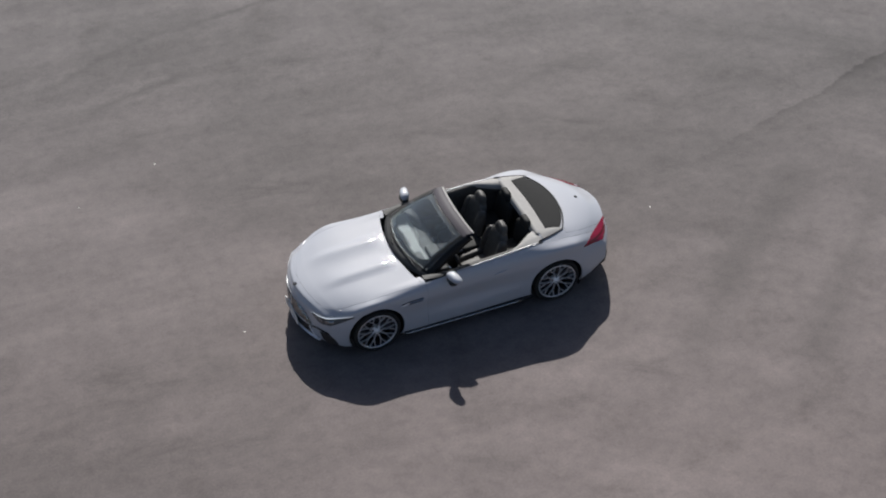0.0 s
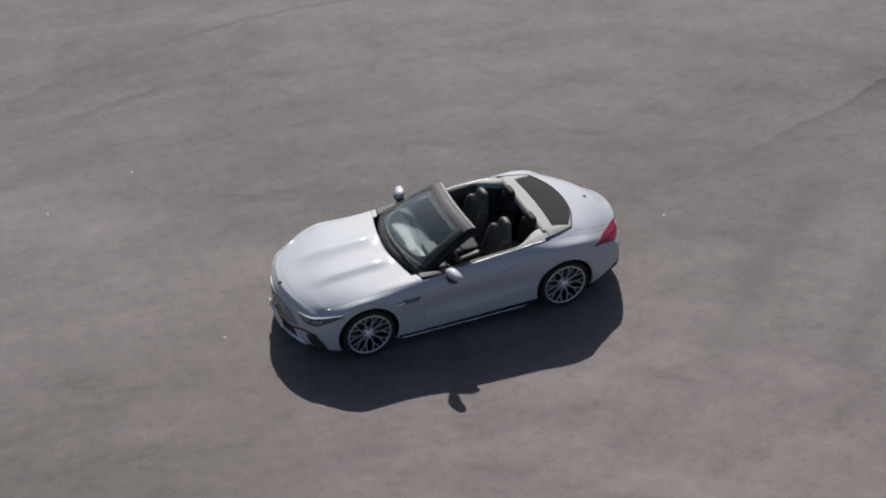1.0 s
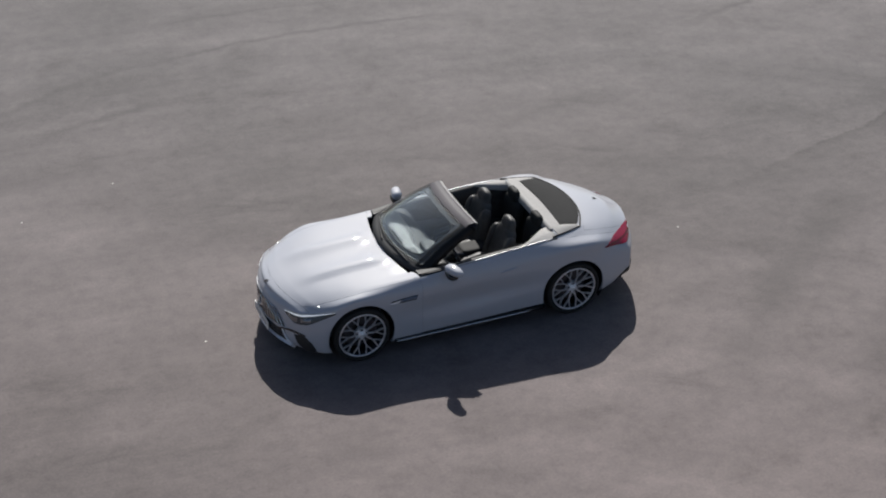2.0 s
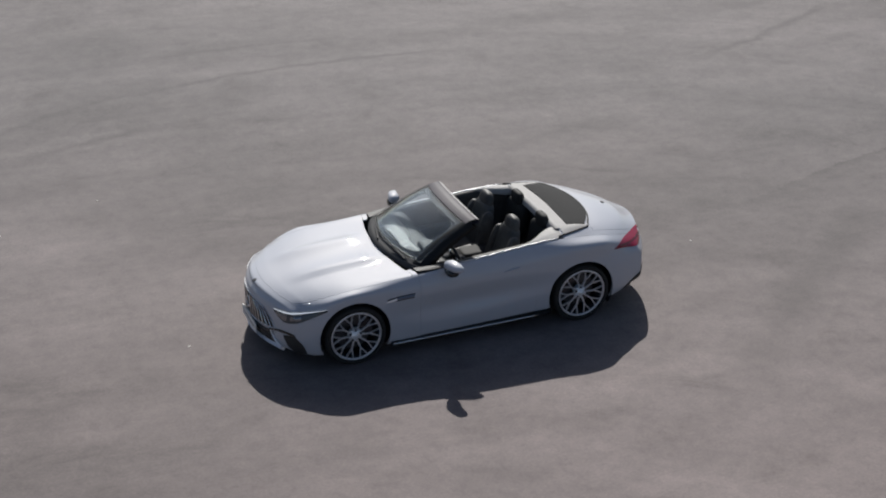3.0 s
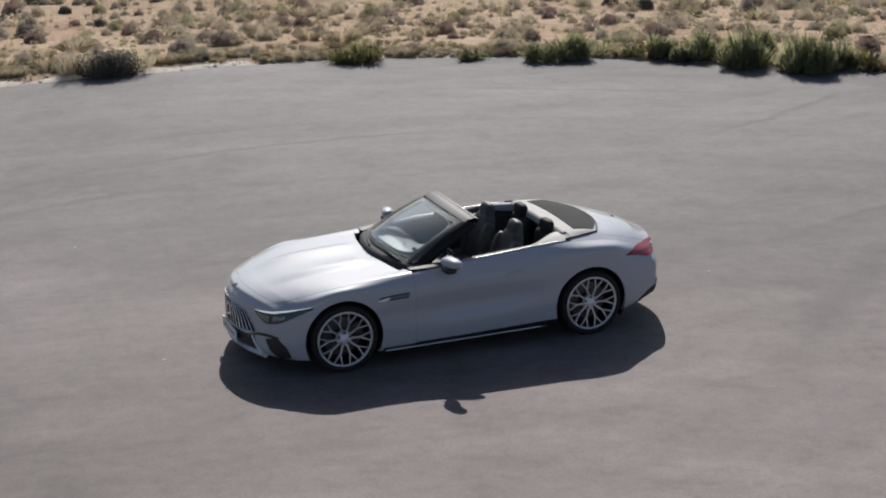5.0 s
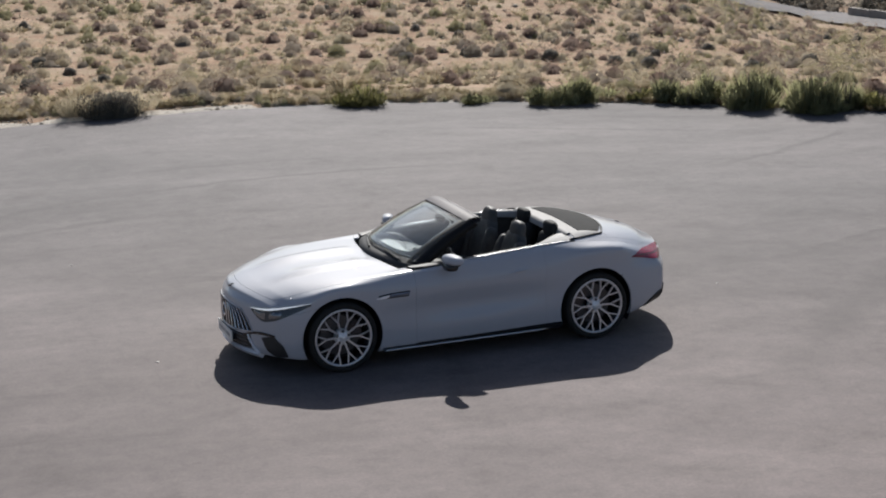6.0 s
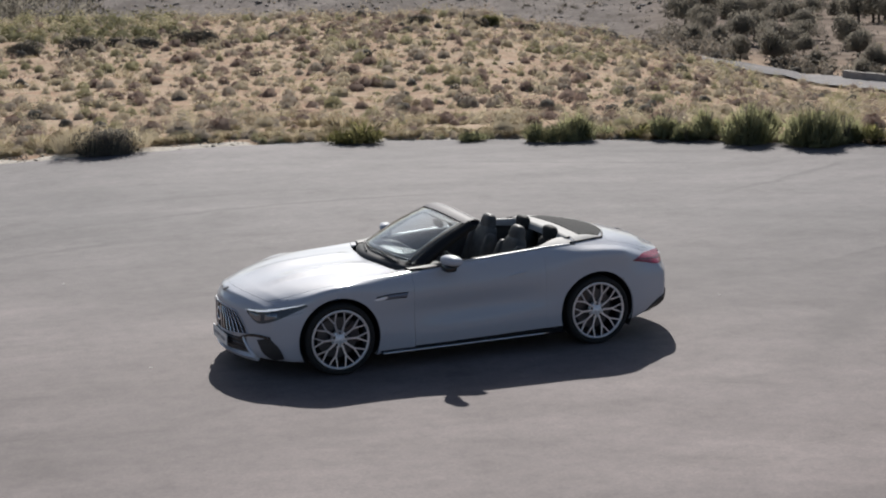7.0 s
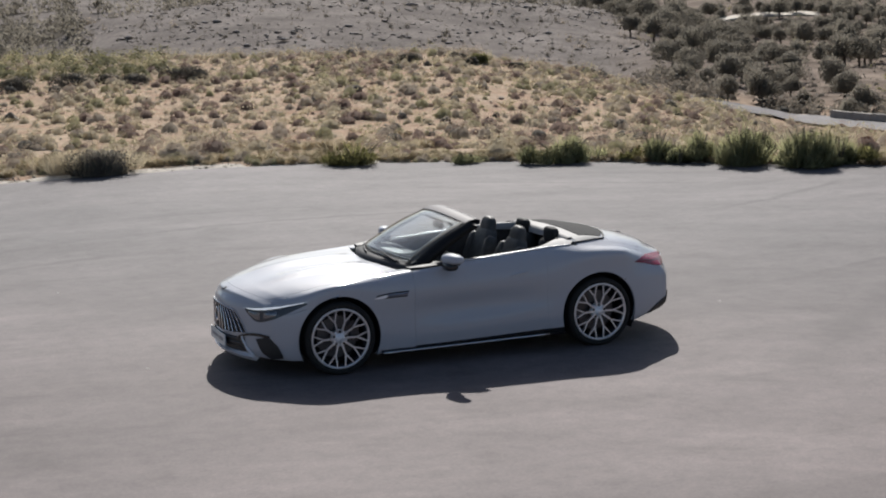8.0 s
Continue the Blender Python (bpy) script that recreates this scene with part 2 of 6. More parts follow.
ASPHALT.node_tree.links.new(axes.outputs[1], wob.inputs[2])
across = jn.new("ShaderNodeMapRange")
across.inputs["From Min"].default_value, across.inputs["From Max"].default_value = -1.73, 0.27
ASPHALT.node_tree.links.new(wob.outputs[0], across.inputs["Value"])
down = jn.new("ShaderNodeMapRange")
down.inputs["From Min"].default_value, down.inputs["From Max"].default_value = 0.0, 4.5
ASPHALT.node_tree.links.new(axes.outputs[0], down.inputs["Value"])
dark = ramp_node(ASPHALT, across.outputs[0], [(0.0, (1, 1, 1)), (0.45, (0.95, 0.95, 0.95)), (0.90, (0.78, 0.78, 0.78)), (0.975, (0.56, 0.56, 0.56)), (1.0, (1, 1, 1))]).outputs[0]
c = mix_node(ASPHALT, 1.0, c, mix_node(ASPHALT, down.outputs[0], (1.0, 1.0, 1.0), dark), "MULTIPLY")
set_colour(ASPHALT, c)
bump_node(ASPHALT, a4.outputs[0], 0.25, 0.003)
DUST = speckled("pale_roadside_grit", [(0.3, (0.52, 0.46, 0.38)), (0.7, (0.70, 0.64, 0.55))], 9, 0.95, 0.6, 0.02)
STONE = speckled("pale_stone", [(0.3, (0.34, 0.285, 0.225)), (0.7, (0.48, 0.415, 0.34))], 5, 0.9, 0.4, 0.02)
HILL_STONE = speckled("grey_hill_stone", [(0.3, (0.20, 0.175, 0.160)), (0.7, (0.33, 0.295, 0.270))], 1.2, 0.95)
PEBBLE = speckled("pale_pebble", [(0.3, (0.62, 0.59, 0.54)), (0.7, (0.78, 0.75, 0.70))], 30, 0.9)
CONCRETE = speckled("weathered_concrete", [(0.3, (0.28, 0.25, 0.22)), (0.7, (0.40, 0.36, 0.32))], 2.0, 0.9, 0.3, 0.02)
BARK = speckled("grey_bark", [(0.3, (0.055, 0.045, 0.038)), (0.7, (0.12, 0.10, 0.085))], 6, 0.95, 0.6, 0.02)
TWIG = speckled("dry_twigs", [(0.3, (0.09, 0.075, 0.06)), (0.7, (0.17, 0.145, 0.115))], 8, 0.95)

LEAF_BROOM = plant_matter("broom_green", [(0.15, (0.225, 0.222, 0.118)), (0.5, (0.330, 0.324, 0.178)), (0.85, (0.480, 0.462, 0.270))], 0.85, 0.62)
LEAF_YELLOW = plant_matter("yellow_green_leaf", [(0.15, (0.113, 0.116, 0.041)), (0.5, (0.240, 0.225, 0.092)), (0.85, (0.382, 0.333, 0.156))])
LEAF_TUSSOCK = plant_matter("grey_brown_cushion", [(0.15, (0.100, 0.090, 0.080)), (0.5, (0.150, 0.135, 0.113)), (0.85, (0.220, 0.200, 0.160))], 0.85, 0.45)
STRAW = plant_matter("dry_straw", [(0.15, (0.485, 0.410, 0.287)), (0.5, (0.555, 0.476, 0.337)), (0.85, (0.643, 0.559, 0.409))])
SCRUB_GREY = plant_matter("grey_scrub", [(0.15, (0.350, 0.290, 0.225)), (0.5, (0.430, 0.360, 0.282)), (0.85, (0.520, 0.440, 0.345))])
SCRUB_BROWN = plant_matter("brown_scrub", [(0.15, (0.240, 0.170, 0.135)), (0.5, (0.300, 0.215, 0.170)), (0.85, (0.380, 0.275, 0.220))])
SCRUB_GREEN = plant_matter("olive_scrub", [(0.15, (0.320, 0.290, 0.165)), (0.5, (0.385, 0.348, 0.200)), (0.85, (0.460, 0.415, 0.245))])
SCRUB_DARK = plant_matter("dark_scrub", [(0.15, (0.090, 0.078, 0.066)), (0.5, (0.135, 0.120, 0.098)), (0.85, (0.190, 0.172, 0.136))], 0.85, 0.3)
LEAF_OLIVE = plant_matter("yellow_olive_leaf", [(0.15, (0.120, 0.112, 0.050)), (0.5, (0.190, 0.178, 0.085)), (0.85, (0.270, 0.250, 0.130))])
SCRUB_HILL = plant_matter("dull_hill_scrub", [(0.15, (0.129, 0.110, 0.090)), (0.5, (0.207, 0.179, 0.145)), (0.85, (0.310, 0.273, 0.221))])
LEAF_TREE = plant_matter("dark_olive_leaf", [(0.2, (0.195, 0.175, 0.142)), (0.5, (0.248, 0.224, 0.182)), (0.8, (0.305, 0.277, 0.224))], 0.85, 0.6)

# soil: red earth near the pad, stony grey on the far rise
SOIL = principled("dry_soil", (0.3, 0.2, 0.14), 0.95, spec=0.1)
s1 = noise_node(SOIL, 0.22, 6.0, 0.65)
s2 = noise_node(SOIL, 2.2, 6.0, 0.65)
red = ramp_node(SOIL, s1.outputs[0], [(0.30, (0.270, 0.158, 0.102)), (0.5, (0.385, 0.260, 0.180)), (0.70, (0.485, 0.380, 0.285))]).outputs[0]
# a thin carpet of dry grass and litter over the red earth
s5 = noise_node(SOIL, 1.3, 7.0, 0.72)
litter = ramp_node(SOIL, s5.outputs[0], [(0.44, (0, 0, 0)), (0.58, (0.75, 0.75, 0.75))]).outputs[0]
red = mix_node(SOIL, litter, red, (0.382, 0.302, 0.213))
s4 = noise_node(SOIL, 0.16, 6.0, 0.7)
grey = ramp_node(SOIL, s4.outputs[0], [(0.32, (0.085, 0.070, 0.060)), (0.5, (0.160, 0.136, 0.122)), (0.68, (0.240, 0.207, 0.186))]).outputs[0]
grey = mix_node(SOIL, 1.0, grey, ramp_node(SOIL, s2.outputs[0], [(0.30, (0.62, 0.62, 0.62)), (0.5, (1, 1, 1)), (0.72, (1.35, 1.34, 1.32))]).outputs[0], "MULTIPLY")
fine = ramp_node(SOIL, s2.outputs[0], [(0.28, (0.70, 0.68, 0.66)), (0.5, (1, 1, 1)), (0.74, (1.18, 1.15, 1.12))]).outputs[0]
sep = SOIL.node_tree.nodes.new("ShaderNodeVectorMath")
sep.operation = "DISTANCE"
sep.inputs[1].default_value = (-5.9, -14.7, 0)
tc = SOIL.node_tree.nodes.new("ShaderNodeTexCoord")
SOIL.node_tree.links.new(tc.outputs["Object"], sep.inputs[0])
rng = SOIL.node_tree.nodes.new("ShaderNodeMapRange")
rng.inputs["From Min"].default_value, rng.inputs["From Max"].default_value = 104, 128
SOIL.node_tree.links.new(sep.outputs["Value"], rng.inputs["Value"])
brown = ramp_node(SOIL, s1.outputs[0], [(0.30, (0.095, 0.068, 0.052)), (0.5, (0.155, 0.115, 0.088)), (0.70, (0.290, 0.228, 0.178))]).outputs[0]
# the wooded valley lies east of a line through the pad; its floor is brown earth
along = SOIL.node_tree.nodes.new("ShaderNodeVectorMath")
along.operation = "DOT_PRODUCT"
along.inputs[1].default_value = (0.883, -0.469, 0)
SOIL.node_tree.links.new(tc.outputs["Object"], along.inputs[0])
vly = SOIL.node_tree.nodes.new("ShaderNodeMapRange")
vly.inputs["From Min"].default_value, vly.inputs["From Max"].default_value = 1.0, 12.0
SOIL.node_tree.links.new(along.outputs["Value"], vly.inputs["Value"])
set_colour(SOIL, mix_node(SOIL, rng.outputs[0], mix_node(SOIL, 1.0, red, fine, "MULTIPLY"), mix_node(SOIL, vly.outputs[0], grey, brown)))
bump_node(SOIL, s2.outputs[0], 0.8, 0.10)


# ---- building helpers ----
def part(name, bm, material, parent=None, label="", smooth=False, kind=""):
    """Links a bmesh as one mesh object under a thing or a part."""
    me = bpy.data.meshes.new(name)
    bm.to_mesh(me)
    bm.free()
    me.materials.append(material)
    if smooth:
        me.polygons.foreach_set("use_smooth", [True] * len(me.polygons))
    ob = new(name, me)
    ob.parent = parent
    return tagged(ob, label, kind=kind)


def array_mesh(name, verts, faces, material, parent=None, label="", smooth=False):
    """The same from arrays of corners and of equal-sided faces."""
    me = bpy.data.meshes.new(name)
    verts, faces = np.asarray(verts, np.float32), np.asarray(faces, np.int32)
    n, k = faces.shape
    me.vertices.add(len(verts))
    me.vertices.foreach_set("co", verts.ravel())
    me.loops.add(n * k)
    me.loops.foreach_set("vertex_index", faces.ravel())
    me.polygons.add(n)
    me.polygons.foreach_set("loop_start", np.arange(0, n * k, k, dtype=np.int32))
    me.polygons.foreach_set("loop_total", np.full(n, k, np.int32))
    me.update(calc_edges=True)
    me.validate()
    me.materials.append(material)
    if smooth:
        me.polygons.foreach_set("use_smooth", [True] * n)
    ob = new(name, me)
    ob.parent = parent
    return tagged(ob, label)


def thing(name, label, category, group="", at=(0, 0, 0)):
    ob = new(name)
    ob.location = at
    ob.empty_display_size = 0.2
    return tagged(ob, label, category, group)


def box(sx, sy, sz, at=(0, 0, 0), bevel=0.0, turn=None, seg=2):
    bm = bmesh.new()
    bmesh.ops.create_cube(bm, size=1.0)
    bmesh.ops.scale(bm, vec=(sx, sy, sz), verts=bm.verts)
    if bevel:
        bmesh.ops.bevel(bm, geom=bm.edges[:], offset=bevel, segments=seg, profile=0.5, affect="EDGES")
    if turn is not None:
        bmesh.ops.transform(bm, matrix=turn, verts=bm.verts)
    bmesh.ops.translate(bm, vec=at, verts=bm.verts)
    return bm


def pillow(sx, sy, sz, at=(0, 0, 0), e=0.5, turn=None, nu=28, nv=18):
    """A rounded cushion shape (a superellipsoid) of these full sizes."""
    bm = bmesh.new()
    f = lambda v: math.copysign(abs(v) ** e, v)
    rows = []
    for i in range(1, nv):
        a = -math.pi / 2 + math.pi * i / nv
        rows.append([bm.verts.new((sx / 2 * f(math.cos(a)) * f(math.cos(2 * math.pi * k / nu)),
                                   sy / 2 * f(math.cos(a)) * f(math.sin(2 * math.pi * k / nu)),
                                   sz / 2 * f(math.sin(a)))) for k in range(nu)])
    lo, hi = bm.verts.new((0, 0, -sz / 2)), bm.verts.new((0, 0, sz / 2))
    for r, q in zip(rows, rows[1:]):
        for k in range(nu):
            bm.faces.new((r[k], r[(k + 1) % nu], q[(k + 1) % nu], q[k]))
    for k in range(nu):
        bm.faces.new((lo, rows[0][(k + 1) % nu], rows[0][k]))
        bm.faces.new((hi, rows[-1][k], rows[-1][(k + 1) % nu]))
    if turn is not None:
        bmesh.ops.transform(bm, matrix=turn, verts=bm.verts)
    bmesh.ops.translate(bm, vec=at, verts=bm.verts)
    return bm


def tube(points, radius, n=10, closed=False):
    """A pipe along points; radius is one number or one for each point."""
    bm = bmesh.new()
    pts = [Vector(p) for p in points]
    rad = radius if isinstance(radius, (list, tuple)) else [radius] * len(pts)
    rings = []
    for i, p in enumerate(pts):
        a = pts[i - 1] if i or closed else p
        b = pts[(i + 1) % len(pts)] if i < len(pts) - 1 or closed else p
        d = (b - a).normalized()
        u = d.orthogonal().normalized() if not rings else (up - d * up.dot(d)).normalized()
        up, v = u, d.cross(u)
        rings.append([bm.verts.new(p + rad[i] * (math.cos(2 * math.pi * k / n) * u + math.sin(2 * math.pi * k / n) * v)) for k in range(n)])
    pairs = list(zip(rings, rings[1:])) + ([(rings[-1], rings[0])] if closed else [])
    for r, q in pairs:
        for k in range(n):
            bm.faces.new((r[k], r[(k + 1) % n], q[(k + 1) % n], q[k]))
    if not closed:
        bm.faces.new(rings[0][::-1])
        bm.faces.new(rings[-1])
    return bm


def lathe(profile, n=64, closed=True):
    """A profile of (radius, y) turned round the y axis."""
    bm = bmesh.new()
    rings = [[bm.verts.new((r * math.cos(2 * math.pi * k / n), y, r * math.sin(2 * math.pi * k / n))) for k in range(n)] for r, y in profile]
    for r, q in list(zip(rings, rings[1:])) + ([(rings[-1], rings[0])] if closed else []):
        for k in range(n):
            bm.faces.new((r[k], q[k], q[(k + 1) % n], r[(k + 1) % n]))
    bmesh.ops.recalc_face_normals(bm, faces=bm.faces)
    return bm


def sheet(rows, thick=0.0):
    """A surface through rows of points; with a thickness it becomes a shell."""
    bm = bmesh.new()
    g = [[bm.verts.new(p) for p in r] for r in rows]
    for a, b in zip(g, g[1:]):
        for k in range(len(a) - 1):
            bm.faces.new((a[k], a[k + 1], b[k + 1], b[k]))
    if thick:
        bm.normal_update()
        bmesh.ops.solidify(bm, geom=bm.faces[:], thickness=thick)
    return bm


def curve_at(keys, x):
    """Smooth value at x through keys (x, value), with no overshoot."""
    k = np.asarray(keys, float)
    xs, ys = k[:, 0], k[:, 1]
    d = np.diff(ys) / np.diff(xs)
    m = np.zeros(len(xs))
    m[0], m[-1] = d[0], d[-1]
    for i in range(1, len(xs) - 1):
        m[i] = 0 if d[i - 1] * d[i] <= 0 else 2 * d[i - 1] * d[i] / (d[i - 1] + d[i])
    x = np.clip(x, xs[0], xs[-1])
    i = np.clip(np.searchsorted(xs, x) - 1, 0, len(xs) - 2)
    h = xs[i + 1] - xs[i]
    t = (x - xs[i]) / h
    return (2 * t**3 - 3 * t**2 + 1) * ys[i] + (t**3 - 2 * t**2 + t) * h * m[i] + (3 * t**2 - 2 * t**3) * ys[i + 1] + (t**3 - t**2) * h * m[i + 1]

# ---- ground, pad and road ----
HUB = Vector((-5.9, -14.7, 0))  # middle of the turning pad
RISE = [(0, -0.06), (30.85, -0.06), (31.25, 0.02), (32.3, 0.07), (36, -0.30), (46, -1.12), (58, -1.1), (70, -0.78), (90, -0.66), (104, -2.4), (125, -6.2),
        (160, -6.8), (200, -7.2), (300, -4.6), (420, -0.6), (600, 12), (900, 55), (1500, 110), (3000, 130)]
CREST = [(0, -7), (5, -6.3), (8, -4.9), (8.8, -3.5), (10, -1.7), (11.35, -0.7), (13.3, 0.45), (15, 0.95), (18, 1.05), (22.6, 0.0), (25.2, -0.65), (28.3, -2.1), (29.8, -3.4), (31.0, -5.4), (32.0, -7.0), (34, -7.2), (40, -7.4)]
BROW_DROP = [(0, 0), (22.4, 0), (25.1, 0.13), (28.2, 0.31), (31.5, 0.61), (35.3, 1.0), (60, 1.0)]  # how the slope falls away to the valley
PAD_EDGE = [(-180, 29), (-90, 29), (-30, 28.6), (2, 28.65), (7, 28.95), (10.5, 29.0), (14, 29.35), (18, 29.88), (22, 30.34), (26, 30.55), (30, 30.48), (34, 29.95), (38, 29.55), (60, 29.3), (180, 29)]
PAD_LIP = [(-180, 0.1), (2, 0.15), (7, 0.18), (10.5, 0.24), (14, 0.255), (18, 0.215), (22, 0.14), (26, 0.10), (30, 0.075), (34, 0.12), (38, 0.165), (60, 0.1), (180, 0.1)]  # height of the rim


def smooth01(t):
    t = np.clip(t, 0, 1)
    return t * t * (3 - 2 * t)


def pad_z(x, y):
    """The asphalt is level in the middle and climbs a little to its rim."""
    dx, dy = x - HUB.x, y - HUB.y
    d, phi = math.hypot(dx, dy), math.degrees(math.atan2(dx, dy))
    t = (d - 19.5) / (float(curve_at(PAD_EDGE, phi)) - 19.5)
    return float(curve_at(PAD_LIP, phi)) * max(0.0, t) ** 1.6 if t < 1 else float(curve_at(PAD_LIP, phi))


def ground_z(x, y):
    dx, dy = x - HUB.x, y - HUB.y
    d, phi = math.hypot(dx, dy), math.degrees(math.atan2(dx, dy))
    z = float(curve_at(RISE, d - (float(curve_at(PAD_EDGE, phi)) - 31.0) * (1 - float(smooth01((d - 34) / 10)))))
    z -= 4.5 * float(curve_at(BROW_DROP, min(max(phi, 0), 60))) * min(max(0.0, (d - 45) / 42), 1.25) * (1 - float(smooth01((d - 105) / 40)))
    # the valley floor behind the brow
    if 26 < phi < 60 and 86 < d < 190:
        low = -3.6 - 0.42 * min(max(0.0, phi - 30), 4.5) - 0.022 * (d - 90) - 4 * max(0.0, 30 - phi) / 4
        z = max(z, low)
    m = float(smooth01((d - 122) / 95) * (1 - smooth01((d - 226) / 80)))
    top = float(curve_at(CREST, min(max(phi, 0), 40)))
    if 0 < phi < 40 and top > z:
        z += (top - z) * m
    z += pad_z(x, y) * (1 - float(smooth01((d - 30.5) / 22)))
    rough = float(smooth01((d - 31.5) / 4))
    far = float(smooth01((d - 110) / 60))
    z += rough * (0.10 * noise.noise((x * 0.45, y * 0.45, 3)) + 0.05 * noise.noise((x * 1.3, y * 1.3, 7)))
    z += far * (0.9 * noise.noise((x * 0.035, y * 0.035, 1)) + 0.3 * noise.noise((x * 0.12, y * 0.12, 5)))
    return z


def polar(phi, d):
    a = radians(phi)
    return HUB.x + d * math.sin(a), HUB.y + d * math.cos(a)


def make_ground():
    ang = np.unique(np.concatenate([np.arange(-180, -12, 4.0), np.arange(-12, 56, 0.4), np.arange(56, 180, 4.0)]))
    rad = [0.5, 12, 24, 29]
    while rad[-1] < 3000:
        rad.append(rad[-1] + (0.45 if rad[-1] < 60 else 0.9 if rad[-1] < 130 else 4.0 if rad[-1] < 450 else rad[-1] * 0.08))
    vs, fs, na = [], [], len(ang)
    for d in rad:
        for p in ang:
            x, y = polar(p, d)
            vs.append((x, y, ground_z(x, y)))
    for i in range(len(rad) - 1):
        for k in range(na):
            q = (k + 1) % na
            fs.append((i * na + k, (i + 1) * na + k, (i + 1) * na + q, i * na + q))
    ob = array_mesh("ground", vs, fs, SOIL, smooth=True)
    return tagged(ob, "dry reddish scrubland soil rising to stony grey hills", "ground", kind="structure")


make_ground()


def make_pad():
    bm = bmesh.new()
    n = 360
    rim = []
    for k in range(n):
        p = -180 + 360 * k / n
        d = float(curve_at(PAD_EDGE, p)) + 0.10 * noise.noise((k * 0.35, 0, 0)) + 0.05 * noise.noise((k * 1.1, 4, 0))
        rim.append(polar(p, d))
    at = lambda x, y, f: (HUB.x + (x - HUB.x) * f, HUB.y + (y - HUB.y) * f)
    rings = [[bm.verts.new((*at(x, y, f), pad_z(*at(x, y, f)) if f < 1 else pad_z(*at(x, y, 0.999)))) for x, y in rim] for f in (1, 0.97, 0.94, 0.90, 0.86, 0.82, 0.78, 0.74, 0.70, 0.66, 0.35)]
    mids = [bm.verts.new((x, y, pad_z(x, y) - 0.12)) for x, y in rim]
    c = bm.verts.new((HUB.x, HUB.y, 0))
    for k in range(n):
        q = (k + 1) % n
        for a, b in zip(rings, rings[1:]):
            bm.faces.new((a[q], a[k], b[k], b[q]))
        bm.faces.new((rings[-1][q], rings[-1][k], c))
        bm.faces.new((mids[q], mids[k], rings[0][k], rings[0][q]))
    bmesh.ops.recalc_face_normals(bm, faces=bm.faces)
    tagged(part("asphalt_pad", bm, ASPHALT), "wide worn grey asphalt turning area with dusty patches", "asphalt", kind="structure")


make_pad()


def smooth_line(pts, n=12):
    out = []
    for i in range(len(pts) - 1):
        p0, p1, p2, p3 = pts[max(i - 1, 0)], pts[i], pts[i + 1], pts[min(i + 2, len(pts) - 1)]
        for k in range(n):
            t = k / n
            out.append(tuple(0.5 * (2 * b + (c - a) * t + (2 * a - 5 * b + 4 * c - d) * t * t + (3 * b - a - 3 * c + d) * t**3) for a, b, c, d in zip(p0, p1, p2, p3)))
    return out + [tuple(pts[-1])]


ROAD_LINE = [(27, 104), (29.5, 101), (31.85, 102), (33.2, 105), (34.5, 105.5), (35.5, 103), (36.4, 100.5), (37.7, 98), (41, 94), (54, 88)]  # (bearing, distance)


def make_road():
    rows = []
    line = smooth_line([polar(p, d) for p, d in ROAD_LINE], 10)
    for i, (x, y) in enumerate(line):
        a, b = Vector(line[max(i - 1, 0)]), Vector(line[min(i + 1, len(line) - 1)])
        d = (b - a).normalized()
        rows.append([(x - o * -d.y, y - o * d.x, ground_z(x - o * -d.y, y - o * d.x) + 0.16) for o in (-2.3, -1.15, 0, 1.15, 2.3)])
    tagged(part("road", sheet(rows), ASPHALT, smooth=False), "narrow pale grey asphalt road below the scrub slope", "road", kind="structure")


make_road()


TRACK = [(30.6, 281), (31.17, 282), (32.7, 287.6), (34.5, 291.6), (35.4, 293)]


def make_track():
    """A pale dirt track across the far wooded slope."""
    rows = []
    for x, y in smooth_line([polar(*p) for p in TRACK], 12):
        z = ground_z(x, y) + 0.45
        v = Vector((x - HUB.x, y - HUB.y, 0)).normalized()
        rows.append([(x + v.x * o, y + v.y * o, z + 0.10 * o) for o in (-2.2, 0, 2.2)])
    tagged(part("dirt_track", sheet(rows, -0.3), DUST), "pale dirt track across the far wooded slope", "track", kind="structure")


make_track()


def make_low_wall():
    th = thing("low_wall", "low weathered concrete wall beside the narrow road", "wall")
    line = [polar(p, float(curve_at(ROAD_LINE, p)) + 3.1) for p in (35.9, 36.6, 37.3, 38.0, 38.7, 39.4, 40.1, 40.8)]
    for (x0, y0), (x1, y1) in zip(line, line[1:]):
        z = max(ground_z(x0, y0), ground_z(x1, y1), ground_z(x0 - 1.2, y0 - 1.8))
        ln, a = math.hypot(x1 - x0, y1 - y0), math.atan2(y1 - y0, x1 - x0)
        part("wall_block", box(ln - 0.012, 0.35, 0.95, ((x0 + x1) / 2, (y0 + y1) / 2, z + 0.10), 0.02, Matrix.Rotation(a, 4, "Z")), CONCRETE, th)


make_low_wall()


